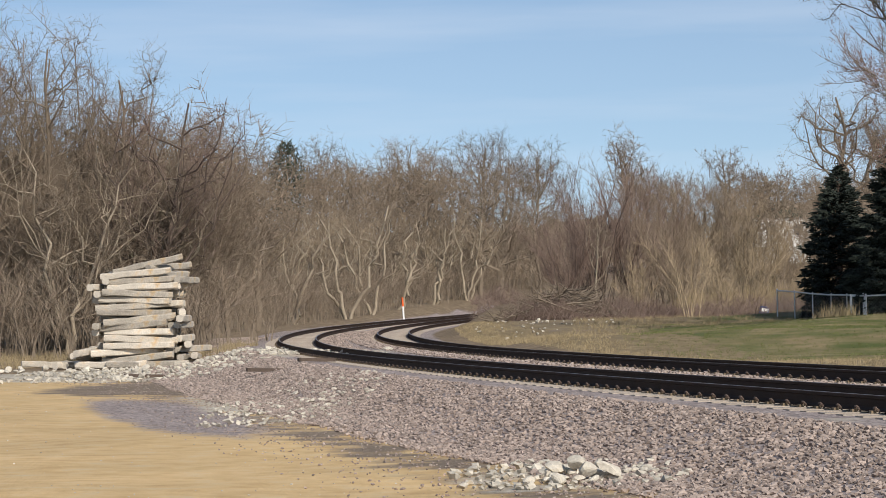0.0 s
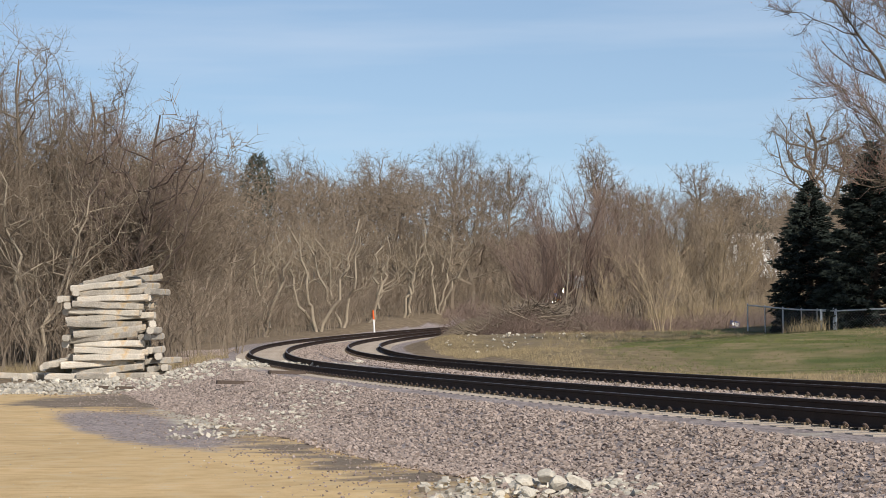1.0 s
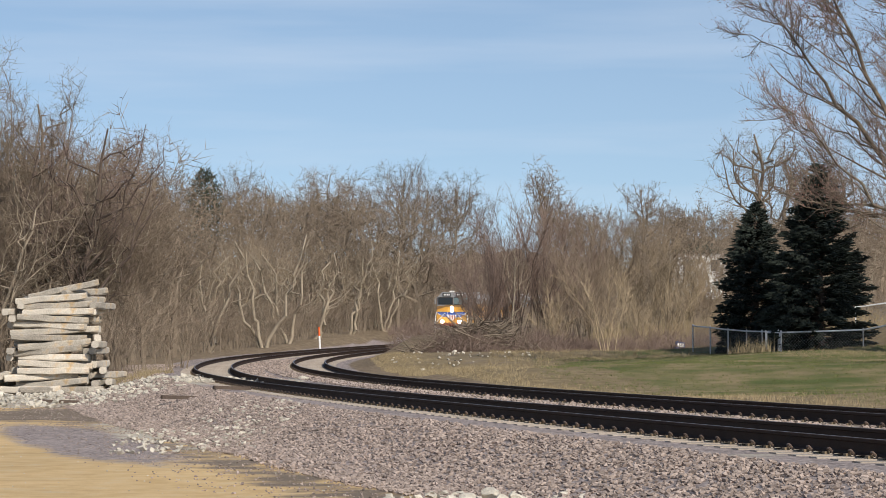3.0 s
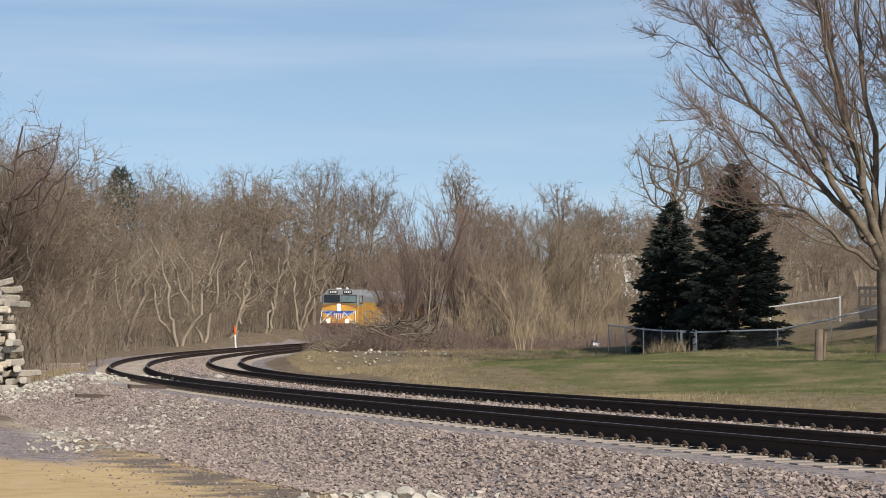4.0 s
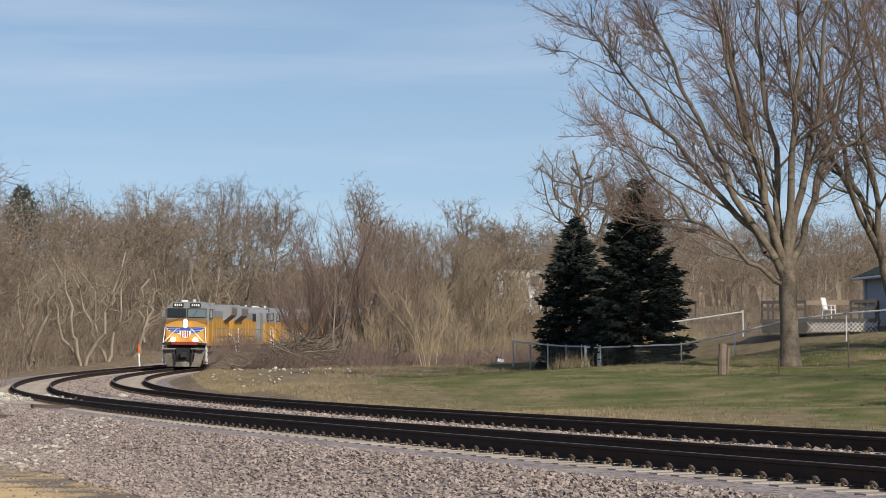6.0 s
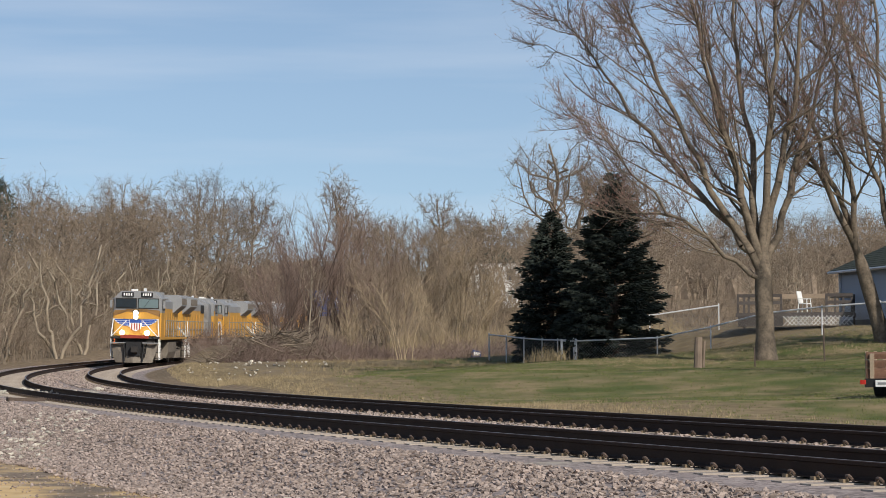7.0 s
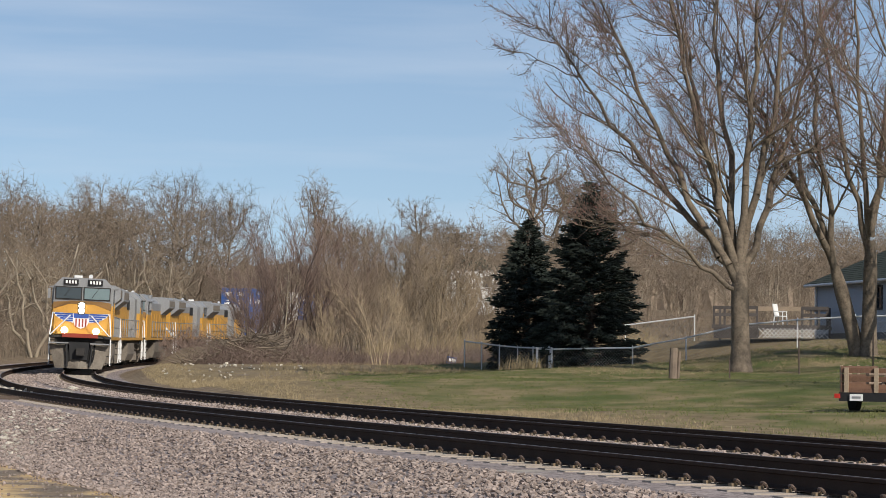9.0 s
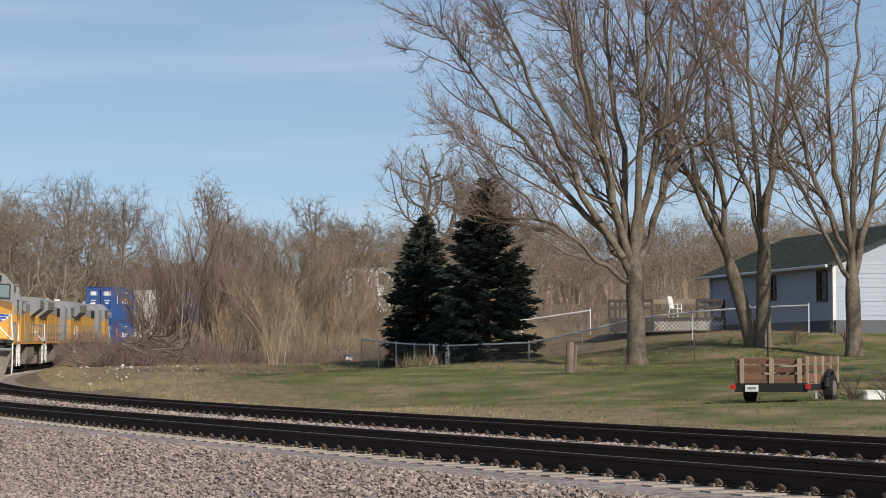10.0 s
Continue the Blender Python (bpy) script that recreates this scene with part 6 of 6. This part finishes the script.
def build_garden_bits():
    rng = random.Random(8)
    # low dark shrubs by the trailer
    for i, (x, y, h) in enumerate(((15.6, 62.0, .8), (16.4, 61.2, .9), (17.3, 63, 1.2), (16.0, 66.5, 1.1), (24.6, 107, 1.0), (26.5, 106, 1.1), (28.5, 104, 1.3))):
        lv = vase_rows(900 + i, h * 1.1, 11, .55, .06, 130, 1.6, .014, .006, .2, (25, 60), .2)
        place_tree("low_shrub", tree_meshes("low", lv, BARKDARK, TWIGRED, (4, 3, 3)), x, y, 0, 1, "low leafless garden shrub, dark brown", "shrub", "low garden shrubs")
    # small blue-and-white box in the weeds
    t = thing("plastic_crate", "small blue and white plastic box in the weeds", "box", "", pose(9.0, 145, ground(9.0, 145) + .35, 5, 8, 10))
    part("crate_body", Geo().box((0, 0, .22), (.5, .4, .42), ch=.04, taper=.92), BOXBLUE, t)
    part("crate_label", Geo().box((0, -.205, .26), (.36, .012, .2)), WHITE, t)
    t = thing("white_tub", "white plastic tub lying beside the trailer", "tub", "", pose(16.9, 65, ground(16.9, 65)))
    part("tub_body", Geo().box((0, 0, .12), (.5, .34, .22), ch=.06, taper=1.1), WHITE, t)
    part("tub_rim", Geo().box((0, 0, .235), (.58, .42, .03), ch=.06), WHITE, t)
    # pale house glimpsed through the far trees
    x, y = 20.6, 296
    h = thing("far_house", "pale cream house glimpsed through far trees", "house", "", pose(x, y, ground(x, y)))
    part("wall", Geo().box((0, 0, 2.2), (6.0, 6, 5.4)), WHITE, h)
    part("roof", Geo().prism([(-3.5, 4.9), (3.5, 4.9), (0, 6.6)], 1, -3.3, 3.3), ROOF, h)
    for wx in (-1.5, 1.5):
        part("window", Geo().box((wx, -3.01, 3.6), (.9, .03, 1.2)), WINDOW, h)


build_garden_bits()


def motions():
    times = [i * 0.2 for i in range(51)]
    for ob, front, length, base, back in moving:
        walk(ob, [(t, rolling_pose(front, length, base, t, back)) for t in times])
    turn = SPEED / FPS / 0.53
    for ob, x, sign in wheels:
        walk(ob, [(i / FPS, pose(x, 0, 0, 0, math.degrees(sign * turn * i), 0)) for i in range(0, 301)])


motions()
